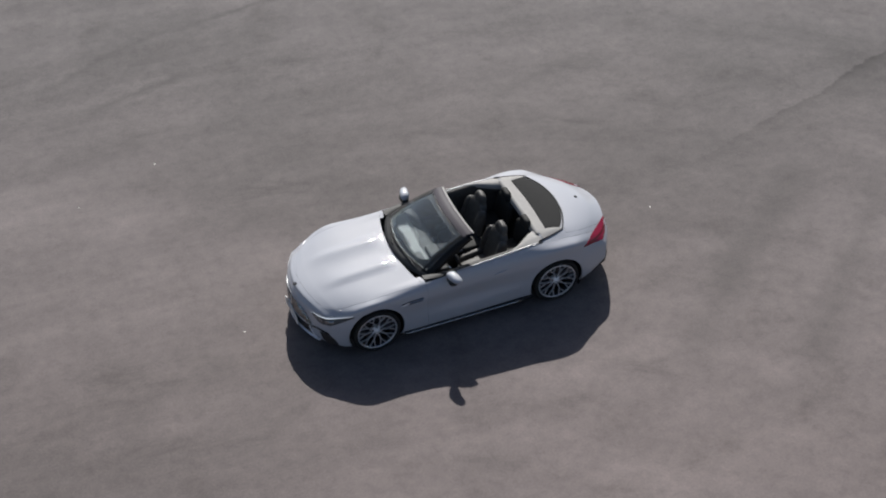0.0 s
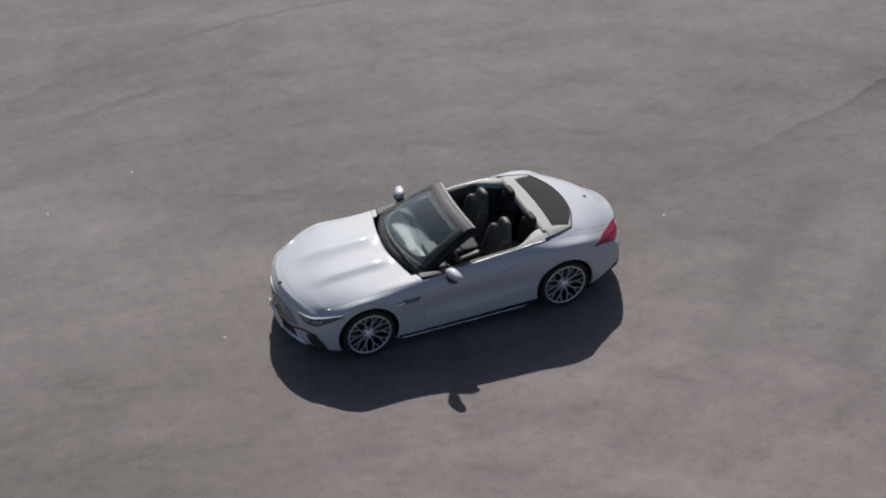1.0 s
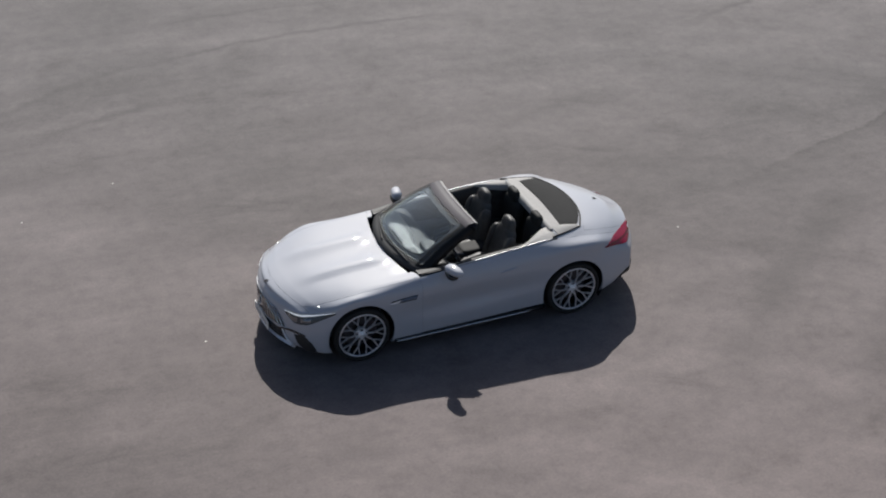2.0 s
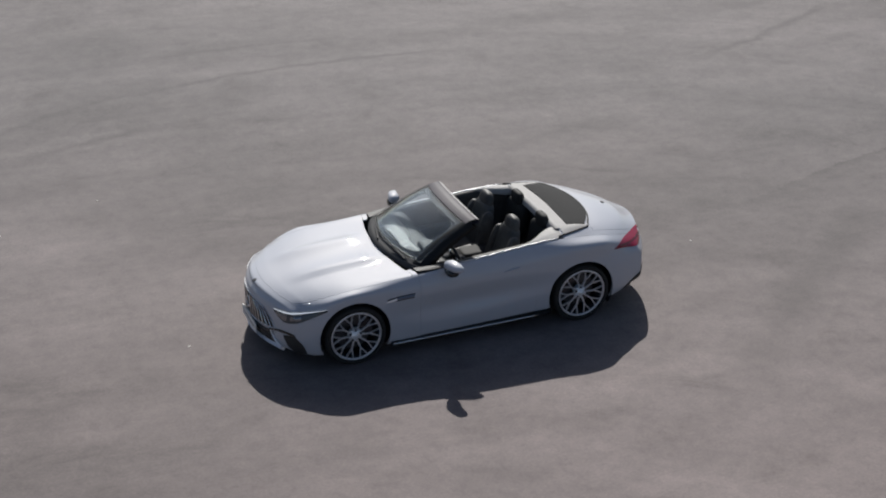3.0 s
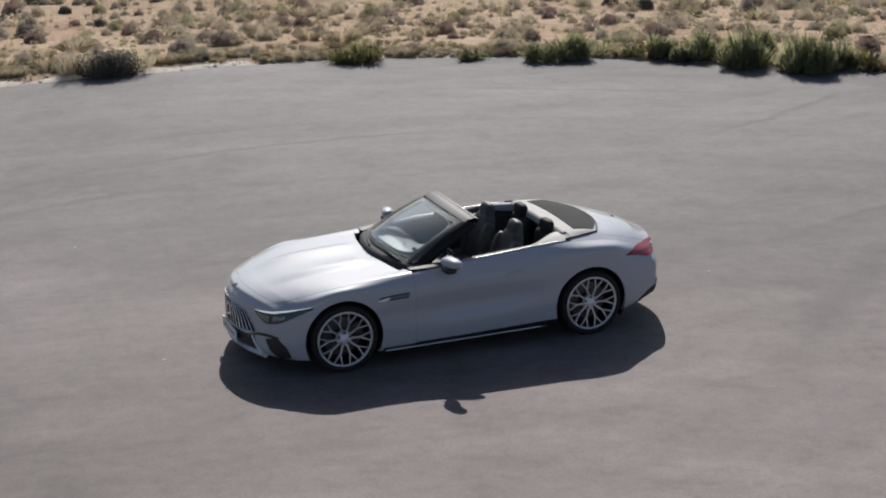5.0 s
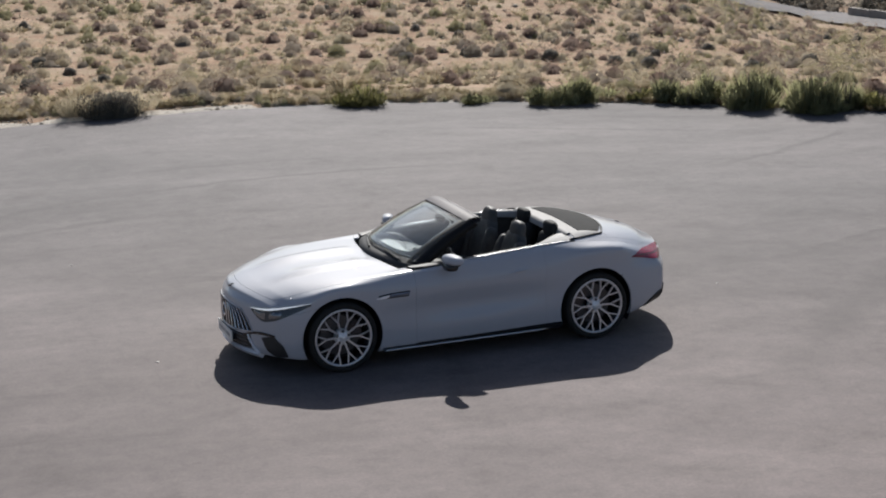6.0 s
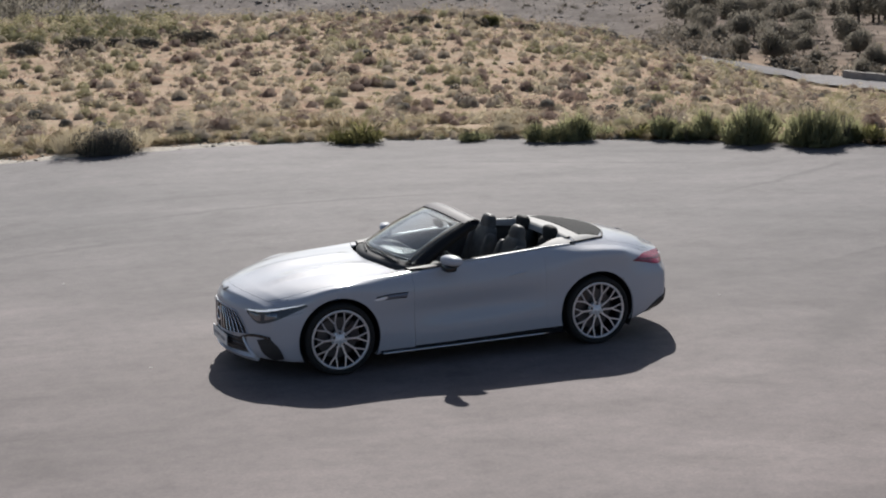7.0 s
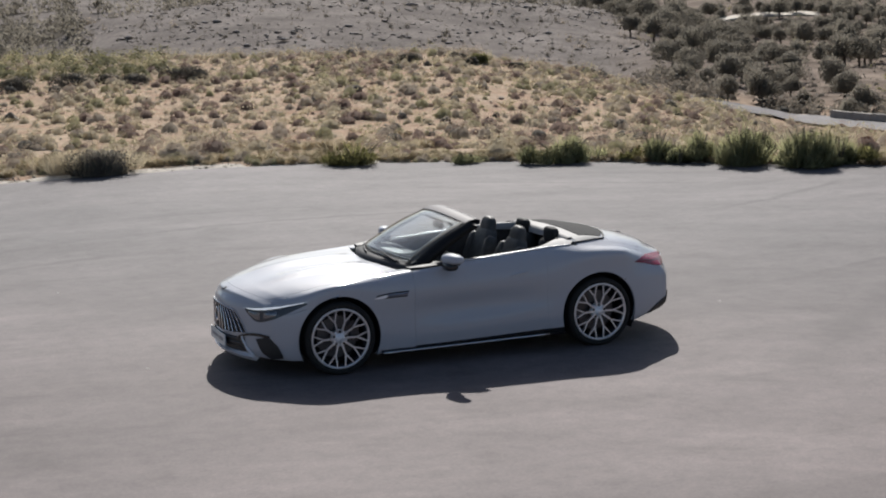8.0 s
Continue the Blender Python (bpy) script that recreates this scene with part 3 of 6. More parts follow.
def make_kerb_grit():
    """Loose pale grit and small stones along the pad's edge."""
    rs = np.random.RandomState(5)
    vs, fs = [], []
    for _ in range(1500):
        p = rs.uniform(0, 44)
        d = float(curve_at(PAD_EDGE, p)) + abs(rs.normal(0, 0.22)) + 0.02
        x, y = polar(p, d)
        r = rs.uniform(0.008, 0.028) * (1.8 if rs.rand() < 0.06 else 1)
        o = np.array((x, y, ground_z(x, y) + r * 0.3))
        ax = rs.uniform(0.7, 1.3, 3) * r
        b = len(vs)
        pts = np.array([(1, 0, 0), (-1, 0, 0), (0, 1, 0), (0, -1, 0), (0, 0, 0.8), (0, 0, -0.8)]) * ax
        a = rs.uniform(0, 6.28)
        pts[:, :2] = pts[:, :2] @ np.array([[math.cos(a), -math.sin(a)], [math.sin(a), math.cos(a)]])
        vs += [tuple(o + q) for q in pts]
        fs += [(b + i, b + j, b + k) for i, j, k in ((0, 2, 4), (2, 1, 4), (1, 3, 4), (3, 0, 4), (2, 0, 5), (1, 2, 5), (3, 1, 5), (0, 3, 5))]
    tagged(array_mesh("roadside_gravel", vs, fs, STONE), "loose pale gravel along the asphalt edge", "gravel", kind="stuff")
    rows = []
    for k in range(180):
        p = -6 + 52 * k / 179
        d = float(curve_at(PAD_EDGE, p)) - 0.02
        w = max(0.04, (0.26 if p < 15 else 0.10) + 0.25 * noise.noise((k * 0.21, 1, 0)))
        row = []
        for t in (0, 0.35, 0.7, 1):
            x, y = polar(p, d + t * w)
            row.append((x, y, max(ground_z(x, y), -0.02) + 0.014))
        rows.append(row)
    tagged(part("gravel_verge", sheet(rows), DUST, smooth=True), "thin strip of pale dusty grit beside the asphalt", "verge", kind="structure")


make_kerb_grit()


# ---- plants ----
RS = np.random.RandomState(11)


def leaf_cloud(n, sx, sy, sz, leaf, rs, up=0.3, hollow=0.55, lumps=5, spread=0.30):
    """Corners of n small leaf tufts that cover a lumpy dome: arrays of quads."""
    cen = rs.normal(0, 1, (lumps, 3)) * (spread, spread, spread * 0.5) + (0, 0, 0.38)
    cen[0] = (0, 0, 0.30)
    rad = rs.uniform(0.45, 0.66, lumps)
    rad[0] = 0.72
    pick = rs.randint(0, lumps, n)
    v = rs.normal(0, 1, (n, 3))
    v /= np.linalg.norm(v, axis=1)[:, None]
    p = cen[pick] + v * (rad[pick] * rs.uniform(hollow, 1.0, n) ** 0.5)[:, None]
    p[:, 2] = np.abs(p[:, 2])
    p *= np.array((sx / 2, sy / 2, sz))
    nrm = v + rs.normal(0, 0.45, (n, 3)) + (0, 0, 0.15)
    nrm /= np.linalg.norm(nrm, axis=1)[:, None]
    d = np.cross(nrm, rs.normal(0, 1, (n, 3))) + nrm * 0.35 + (0, 0, up)
    d /= np.linalg.norm(d, axis=1)[:, None]
    s = np.cross(nrm, d)
    s /= np.linalg.norm(s, axis=1)[:, None] + 1e-6
    ln = leaf * rs.uniform(0.6, 1.5, n)[:, None]
    w = ln * 0.34
    return np.stack([p - s * w * 0.5, p + d * ln * 0.5 - s * w, p + d * ln, p + d * ln * 0.5 + s * w], 1)


def dome_core(sx, sy, sz, rs, nu=9, nv=4):
    """The dense heart of a shrub: an uneven dome of small facets, as quads."""
    g = np.zeros((nv + 1, nu, 3))
    for i in range(nv + 1):
        a = (math.pi / 2) * i / nv
        for k in range(nu):
            t = 2 * math.pi * k / nu
            r = rs.uniform(0.78, 1.05)
            g[i, k] = (math.cos(a) * math.cos(t) * r * sx / 2, math.cos(a) * math.sin(t) * r * sy / 2, math.sin(a) * r * sz)
    q = [np.stack([g[i, k], g[i, (k + 1) % nu], g[i + 1, (k + 1) % nu], g[i + 1, k]]) for i in range(nv) for k in range(nu)]
    return np.array(q)


def blade_fan(n, sx, sy, sz, wide, rs, lean=0.55):
    """Upright blades fanning out from a base: arrays of quads."""
    a, r = rs.uniform(0, 6.283, n), np.sqrt(rs.uniform(0, 1, n))
    root = np.stack([np.cos(a) * r * sx * 0.22, np.sin(a) * r * sy * 0.22, np.zeros(n)], 1)
    h = sz * rs.uniform(0.55, 1.0, n) * (1 - 0.35 * r)
    tip = np.stack([np.cos(a) * r * sx * lean, np.sin(a) * r * sy * lean, h], 1) + rs.normal(0, 0.04, (n, 3)) * sz
    tip[:, 2] = np.maximum(tip[:, 2], 0.08 * sz)
    mid = root + (tip - root) * 0.55 + (0, 0, 0.10 * sz)
    s = np.stack([-np.sin(a), np.cos(a), np.zeros(n)], 1)
    t = rs.uniform(0, 3.14, n)[:, None]
    s = s * np.cos(t) + np.stack([np.cos(a), np.sin(a), np.zeros(n)], 1) * np.sin(t)
    w = wide * rs.uniform(0.6, 1.4, n)[:, None]
    return np.stack([root - s * w * 0.5, mid - s * w * 0.5, tip, mid + s * w * 0.5], 1)


def split_quads(q):
    return np.concatenate([q[:, (0, 1, 2)], q[:, (0, 2, 3)]])


def leaf_tips(q):
    """The outer halves of leaf quads, as single triangles."""
    return np.stack([q[:, 1], q[:, 2] * 0.6 + q[:, 0] * 0.4 + (q[:, 2] - q[:, 0]) * 0.4, q[:, 3]], 1)


def foliage(name, lots, material, parent=None, label="", soft=0.7):
    """Leaves as one mesh, shaded as rounded clumps. lots: (pieces, heart of the clump)."""
    qs, ns = [], []
    for q, heart in lots:
        q = np.asarray(q, float)
        g = np.cross(q[:, 1] - q[:, 0], q[:, 2] - q[:, 0])
        g /= np.linalg.norm(g, axis=1)[:, None] + 1e-9
        away = np.einsum("ij,ij->i", g, q.mean(1) - heart) < 0
        q[away] = q[away][:, ::-1]
        g[away] *= -1
        o = q - heart
        o /= np.linalg.norm(o, axis=2)[:, :, None] + 1e-9
        qs.append(q)
        ns.append(o * soft + g[:, None, :] * (1 - soft))
    q, nv = np.concatenate(qs), np.concatenate(ns).reshape(-1, 3)
    n, k = q.shape[:2]
    ob = array_mesh(name, q.reshape(-1, 3), np.arange(k * n).reshape(n, k), material, parent, label, smooth=True)
    nv /= np.linalg.norm(nv, axis=1)[:, None] + 1e-9
    ob.data.normals_split_custom_set_from_vertices(nv.astype(np.float32))
    return ob


def stem_bundle(n, sx, sy, sz, rs, r0=0.012):
    bm = bmesh.new()
    for _ in range(n):
        a, r = rs.uniform(0, 6.283), math.sqrt(rs.uniform(0, 1))
        b = tube([(0.05 * math.cos(a), 0.05 * math.sin(a), -0.05), (math.cos(a) * r * sx * 0.2, math.sin(a) * r * sy * 0.2, sz * 0.4),
                  (math.cos(a) * r * sx * 0.42, math.sin(a) * r * sy * 0.42, sz * 0.8)], [r0, r0 * 0.7, r0 * 0.25], 5)
        me = bpy.data.meshes.new("tmp")
        b.to_mesh(me)
        b.free()
        bm.from_mesh(me)
        bpy.data.meshes.remove(me)
    return bm


def to_rim(x, y):
    """Draws a bush in to where the raised rim runs."""
    d, phi = math.hypot(x - HUB.x, y - HUB.y), math.degrees(math.atan2(x - HUB.x, y - HUB.y))
    return polar(phi, d - 8.3 * float(curve_at(PAD_LIP, phi)) - 0.32)


def broom_bush(name, label, x, y, sx, sy, sz, leaf, n, seed):
    """An upright bush of thin green shoots with finer leaf along them."""
    rs = np.random.RandomState(seed)
    x, y = to_rim(x, y)
    th = thing(name, label, "bush", "bushes along the asphalt edge", (x, y, max(ground_z(x, y), pad_z(x, y) - 0.02)))
    part("stem", stem_bundle(14, sx, sy, sz, rs), TWIG, th)
    lots = []
    clumps = max(5, int(sx * sy * 18))
    for _ in range(clumps):
        a, r = rs.uniform(0, 6.283), math.sqrt(rs.uniform(0, 1)) * 0.46
        f = rs.uniform(0.42, 1.25) * (1 - 0.75 * r)
        c = np.array((math.cos(a) * r * sx, math.sin(a) * r * sy, 0))
        m = max(36, n // clumps)
        heart = c * 0.5 - (0, 0, sz * 0.35)
        lots.append((blade_fan(m, 0.50, 0.50, sz * f * 1.15, 0.012, rs, rs.uniform(0.35, 0.75)) + c, heart))
        lots.append((leaf_cloud(m, 0.34, 0.34, sz * f * 0.72, 0.050, rs, 1.3, 0.4, 4, 0.3) + c + (0, 0, 0.02), heart))
    foliage("foliage", lots, leaf, th, soft=0.6)
    return th


def tussock(x, y):
    """A dark dense cushion with a broad fringe of pale dry grass round and over it."""
    rs = np.random.RandomState(77)
    x, y = to_rim(x, y)
    th = thing("dry_tussock", "dark grey-brown cushion bush fringed with pale dry grass", "bush", "bushes along the asphalt edge", (x, y, ground_z(x, y)))
    part("stem", stem_bundle(10, 1.0, 0.8, 0.4, rs), TWIG, th)
    heart = np.array((0, 0, -0.1))
    foliage("foliage", [(dome_core(1.15, 0.75, 0.30, rs, 16, 6), heart), (leaf_cloud(6000, 1.40, 0.95, 0.40, 0.040, rs, 0.9, 0.35, 11, 0.20), heart)], LEAF_TUSSOCK, th, soft=0.97)
    fans = []
    for k in range(70):
        a, r = rs.uniform(0, 6.283), rs.uniform(0.6, 1.05)
        cx, cy = math.cos(a) * 0.85 * r, math.sin(a) * 0.55 * r + 0.12
        if cy < -0.25 and abs(cx) < 0.7:
            continue
        fans.append((blade_fan(40, 0.5, 0.5, rs.uniform(0.3, 0.62), 0.007, rs, 0.6) + (cx, cy, 0), np.array((cx * 0.9, cy * 0.9, -0.2))))
    foliage("grass_fringe", fans, STRAW, th, "pale dry grass")


# ---- the convertible: body surface ----
XF, XR = -2.262, 2.425  # nose and tail
# lengthwise lines from the sill (first) to the middle (last): (x, half width), (x, height)
SILL_W = [(-2.293, 0.62), (-2.0, 0.74), (-1.6, 0.80), (1.6, 0.80), (2.1, 0.76), (2.43, 0.66)]
SKIRT_W = [(-2.293, 0.76), (-2, 0.865), (-1.7, 0.905), (-0.9, 0.905), (0, 0.905), (0.8, 0.905), (1.75, 0.9), (2.1, 0.86), (2.43, 0.76)]
DOOR_FOOT_W = [(-2.293, 0.8), (-2, 0.895), (-1.7, 0.933), (-0.9, 0.93), (0, 0.944), (0.8, 0.944), (1.7, 0.94), (2.1, 0.9), (2.43, 0.8)]
FLANK_W = [(-2.293, 0.8), (-2, 0.9), (-1.7, 0.94), (-1.35, 0.953), (-0.9, 0.928), (0, 0.9), (0.8, 0.928), (1.35, 0.962), (1.75, 0.948), (2.1, 0.9), (2.43, 0.79)]
CREASE_W = [(-2.293, 0.78), (-2, 0.88), (-1.7, 0.926), (-1.35, 0.944), (-0.9, 0.938), (0, 0.936), (0.8, 0.944), (1.35, 0.962), (1.75, 0.935), (2.1, 0.87), (2.43, 0.76)]
SHOULDER_W = [(-2.293, 0.72), (-2, 0.83), (-1.7, 0.9), (-1.35, 0.926), (-0.9, 0.908), (0, 0.898), (0.8, 0.905), (1.35, 0.948), (1.75, 0.928), (2.1, 0.835), (2.43, 0.66)]
BELT_LINE_W = [(-2.293, 0.6), (-2.15, 0.66), (-2, 0.72), (-1.7, 0.79), (-1.35, 0.828), (-0.9, 0.838), (-0.5, 0.84), (0, 0.838), (0.5, 0.828), (1, 0.812), (1.35, 0.8), (1.75, 0.778), (2.1, 0.7), (2.43, 0.5)]
DECK_SIDE_W = [(-2.293, 0.46), (-2.15, 0.52), (-2, 0.56), (-1.7, 0.62), (-1.35, 0.66), (-0.9, 0.68), (-0.55, 0.69), (0.5, 0.69), (1, 0.66), (1.35, 0.65), (1.75, 0.615), (2.1, 0.535), (2.43, 0.37)]
DECK_INNER_W = [(-2.293, 0.24), (-2, 0.28), (-1.7, 0.31), (-1.35, 0.33), (-0.6, 0.35), (1, 0.33), (1.75, 0.3), (2.43, 0.18)]
MIDDLE_W = [(-2.293, 0.0), (2.43, 0.0)]
LINE_W = [SILL_W, SKIRT_W, DOOR_FOOT_W, FLANK_W, CREASE_W, SHOULDER_W, BELT_LINE_W, DECK_SIDE_W, DECK_INNER_W, MIDDLE_W]
SILL_Z = [(-2.293, 0.15), (-1.6, 0.15), (1.6, 0.16), (2.1, 0.20), (2.43, 0.26)]
SKIRT_Z = [(-2.293, 0.175), (-2.0, 0.165), (-1.7, 0.16), (-0.9, 0.155), (0.8, 0.165), (1.75, 0.20), (2.1, 0.25), (2.43, 0.30)]
DOOR_FOOT_Z = [(-2.293, 0.27), (-2, 0.28), (-1.7, 0.3), (-0.9, 0.325), (0, 0.362), (0.8, 0.405), (1.7, 0.36), (2.1, 0.36), (2.43, 0.4)]
FLANK_Z = [(-2.293, 0.45), (-2.0, 0.47), (-1.7, 0.50), (-1.35, 0.52), (-0.9, 0.52), (0, 0.52), (0.8, 0.54), (1.35, 0.56), (1.75, 0.57), (2.43, 0.56)]
CREASE_Z = [(-2.293, 0.58), (-2.0, 0.615), (-1.7, 0.66), (-1.35, 0.69), (-0.9, 0.71), (0, 0.735), (0.8, 0.755), (1.35, 0.765), (1.75, 0.76), (2.1, 0.745), (2.43, 0.71)]
SHOULDER_Z = [(-2.293, 0.65), (-2, 0.7), (-1.7, 0.775), (-1.35, 0.83), (-0.9, 0.83), (0, 0.868), (0.8, 0.905), (1.35, 0.938), (1.75, 0.918), (2.1, 0.842), (2.43, 0.735)]
BELT_LINE_Z = [(-2.293, 0.69), (-2.15, 0.721), (-2, 0.747), (-1.7, 0.803), (-1.35, 0.851), (-0.9, 0.883), (-0.5, 0.91), (0, 0.952), (0.5, 0.985), (1, 1.01), (1.35, 0.992), (1.75, 0.955), (2.1, 0.88), (2.43, 0.75)]
DECK_SIDE_Z = [(-2.293, 0.708), (-2.15, 0.741), (-2, 0.771), (-1.7, 0.828), (-1.35, 0.867), (-0.9, 0.89), (-0.55, 0.904), (0.5, 1.02), (1, 1.048), (1.35, 1.042), (1.75, 0.995), (2.1, 0.915), (2.43, 0.778)]
DECK_INNER_Z = [(-2.293, 0.726), (-2.15, 0.761), (-2, 0.788), (-1.7, 0.841), (-1.35, 0.878), (-0.9, 0.9), (-0.6, 0.912), (0.5, 1.04), (1, 1.062), (1.35, 1.062), (1.75, 1.022), (2.1, 0.941), (2.43, 0.798)]
MIDDLE_Z = [(-2.293, 0.729), (-2.15, 0.766), (-2, 0.792), (-1.7, 0.843), (-1.35, 0.878), (-0.9, 0.9), (-0.6, 0.912), (0.5, 1.045), (1, 1.066), (1.35, 1.066), (1.75, 1.028), (2.1, 0.948), (2.43, 0.806)]
LINE_Z = [SILL_Z, SKIRT_Z, DOOR_FOOT_Z, FLANK_Z, CREASE_Z, SHOULDER_Z, BELT_LINE_Z, DECK_SIDE_Z, DECK_INNER_Z, MIDDLE_Z]
SUB = 6
J = SUB * (len(LINE_W) - 1)  # rows from the sill to the middle
FRONT_LEAN = [(0.0, 0.10), (0.15, 0.07), (0.20, 0.02), (0.27, 0.0), (0.60, 0.0), (0.66, 0.015), (0.72, 0.055), (0.80, 0.075)]
REAR_LEAN = [(0.0, -0.16), (0.26, -0.07), (0.36, 0.025), (0.50, 0.035), (0.62, 0.03), (0.72, 0.0), (0.80, -0.025), (0.93, -0.055)]


def shift_x(X, w, z):
    """The plan's rounding at nose, tail and windscreen foot."""
    f = max(0.0, (-1.35 - X) / (-1.35 - XF))
    r = max(0.0, (X - 1.35) / (XR - 1.35))
    x = X + 0.42 * f**1.5 * (w / 0.95) ** 2.0 - (0.40 + 0.24 * float(smooth01((z - 0.6) / 0.32))) * r**1.5 * (w / 0.95) ** 2.0
    x += max(0.0, 1 - (X - XF) / 0.25) * float(curve_at(FRONT_LEAN, z)) + max(0.0, 1 - (XR - X) / 0.25) * float(curve_at(REAR_LEAN, z))
    x -= 0.13 * math.exp(-(((X + 0.62) / 0.22) ** 2)) * max(0.0, 1 - (w / 0.78) ** 2)
    return x


def hood_dome(X, w):
    """The two long domes of the bonnet."""
    along = float(smooth01((X + 2.02) / 0.5) * (1 - smooth01((X + 1.05) / 0.38)))
    t = (w - 0.30) / (0.15 if w < 0.30 else 0.05)
    return 0.028 * along * math.exp(-t * t)


def section(X):
    """Half section at X: J + 1 points (half width, height)."""
    q = [np.array((float(curve_at(a, X)), float(curve_at(b, X)))) for a, b in zip(LINE_W, LINE_Z)]
    q = [2 * q[0] - q[1]] + q + [np.array((-q[-2][0], q[-2][1]))]
    out = []
    for i in range(1, len(q) - 2):
        p0, p1, p2, p3 = q[i - 1 : i + 3]
        t0 = 0.0
        t1 = t0 + np.linalg.norm(p1 - p0) ** 0.5
        t2 = t1 + np.linalg.norm(p2 - p1) ** 0.5
        t3 = t2 + np.linalg.norm(p3 - p2) ** 0.5
        for k in range(SUB):
            t = t1 + (t2 - t1) * k / SUB
            a1 = (t1 - t) / (t1 - t0) * p0 + (t - t0) / (t1 - t0) * p1
            a2 = (t2 - t) / (t2 - t1) * p1 + (t - t1) / (t2 - t1) * p2
            a3 = (t3 - t) / (t3 - t2) * p2 + (t - t2) / (t3 - t2) * p3
            b1 = (t2 - t) / (t2 - t0) * a1 + (t - t0) / (t2 - t0) * a2
            b2 = (t3 - t) / (t3 - t1) * a2 + (t - t1) / (t3 - t1) * a3
            out.append((t2 - t) / (t2 - t1) * b1 + (t - t1) / (t2 - t1) * b2)
    out.append(q[-2])
    return out


STATIONS = sorted(set([round(float(v), 4) for v in np.linspace(XF, XR, 150)] + [-2.165, -1.66, -0.60, -0.66, 0.78, 1.17, 1.62, 1.78, 2.33, -1.35, 1.35]))
GRID = []
for X in STATIONS:
    half = []
    for j, (w, z) in enumerate(section(X)):
        w = max(w, 0.0)
        z += hood_dome(X, w) if X < -0.6 and j > 30 else 0
        half.append((shift_x(X, w, z), w, z))
    GRID.append([(x, -w, z) for x, w, z in half] + [(x, w, z) for x, w, z in half[-2::-1]])
COLS = 2 * J + 1
J6 = 6 * SUB

WHEELS = [(-1.35, 0.345, 0.396), (1.346, 0.345, 0.402)]  # middle and radius of each arch


def in_arch(p):
    """Depth of a point inside a wheel arch (positive inside)."""
    if abs(p[1]) < 0.5:
        return -1.0
    return max(r - math.hypot(p[0] - cx, p[2] - cz) for cx, cz, r in WHEELS)


def cut_quad(q):
    """The part of a quad outside the wheel arches."""
    inside = [in_arch(p) > 0 for p in q]
    if not any(inside):
        return q
    if all(inside):
        return []
    out = []
    for k in range(len(q)):
        a, b = q[k], q[(k + 1) % len(q)]
        if not inside[k]:
            out.append(a)
        if inside[k] != inside[(k + 1) % len(q)]:
            lo, hi = (Vector(a), Vector(b)) if tuple(a) < tuple(b) else (Vector(b), Vector(a))
            first = in_arch(lo) > 0
            s, t = 0.0, 1.0
            for _ in range(24):
                m = (s + t) / 2
                if (in_arch(lo.lerp(hi, m)) > 0) == first:
                    s = m
                else:
                    t = m
            out.append(tuple(lo.lerp(hi, (s + t) / 2)))
    return out


def cap_rows(i, end):
    """The nose or tail face: rows from the sill up to the top edge."""
    X = STATIONS[i]
    sec = section(X)
    top_w = sec[J6][0]
    rows = []
    for j in range(J6 + 1):
        row = []
        for m in list(range(J6, J + 1)) + list(range(J - 1, J6 - 1, -1)):
            s = sec[m][0] / top_w
            w = sec[j][0] * s
            z = sec[j][1] + (sec[m][1] - sec[J6][1]) * (j / J6) ** 2
            row.append((shift_x(X, max(w, 0), z), w, z))
        mid = J - J6
        rows.append([(x, -w if k < mid else w, z) for k, (x, w, z) in enumerate(row)])
    return rows


def panel_faces(test):
    """Quads of the body grid whose cell (middle x, row, side) passes the test."""
    out = []
    for i in range(len(STATIONS) - 1):
        X = (STATIONS[i] + STATIONS[i + 1]) / 2
        for c in range(COLS - 1):
            h = c if c < J else COLS - 2 - c
            if test(X, h, -1 if c < J else 1):
                out.append([GRID[i][c], GRID[i][c + 1], GRID[i + 1][c + 1], GRID[i + 1][c]])
    return out


def cap_faces(i, end, lo=0, hi=J6):
    rows = cap_rows(i, end)
    out = []
    for j in range(lo, hi):
        for m in range(len(rows[0]) - 1):
            q = [rows[j][m], rows[j][m + 1], rows[j + 1][m + 1], rows[j + 1][m]]
            out.append(q[::-1] if end < 0 else q)
    return out


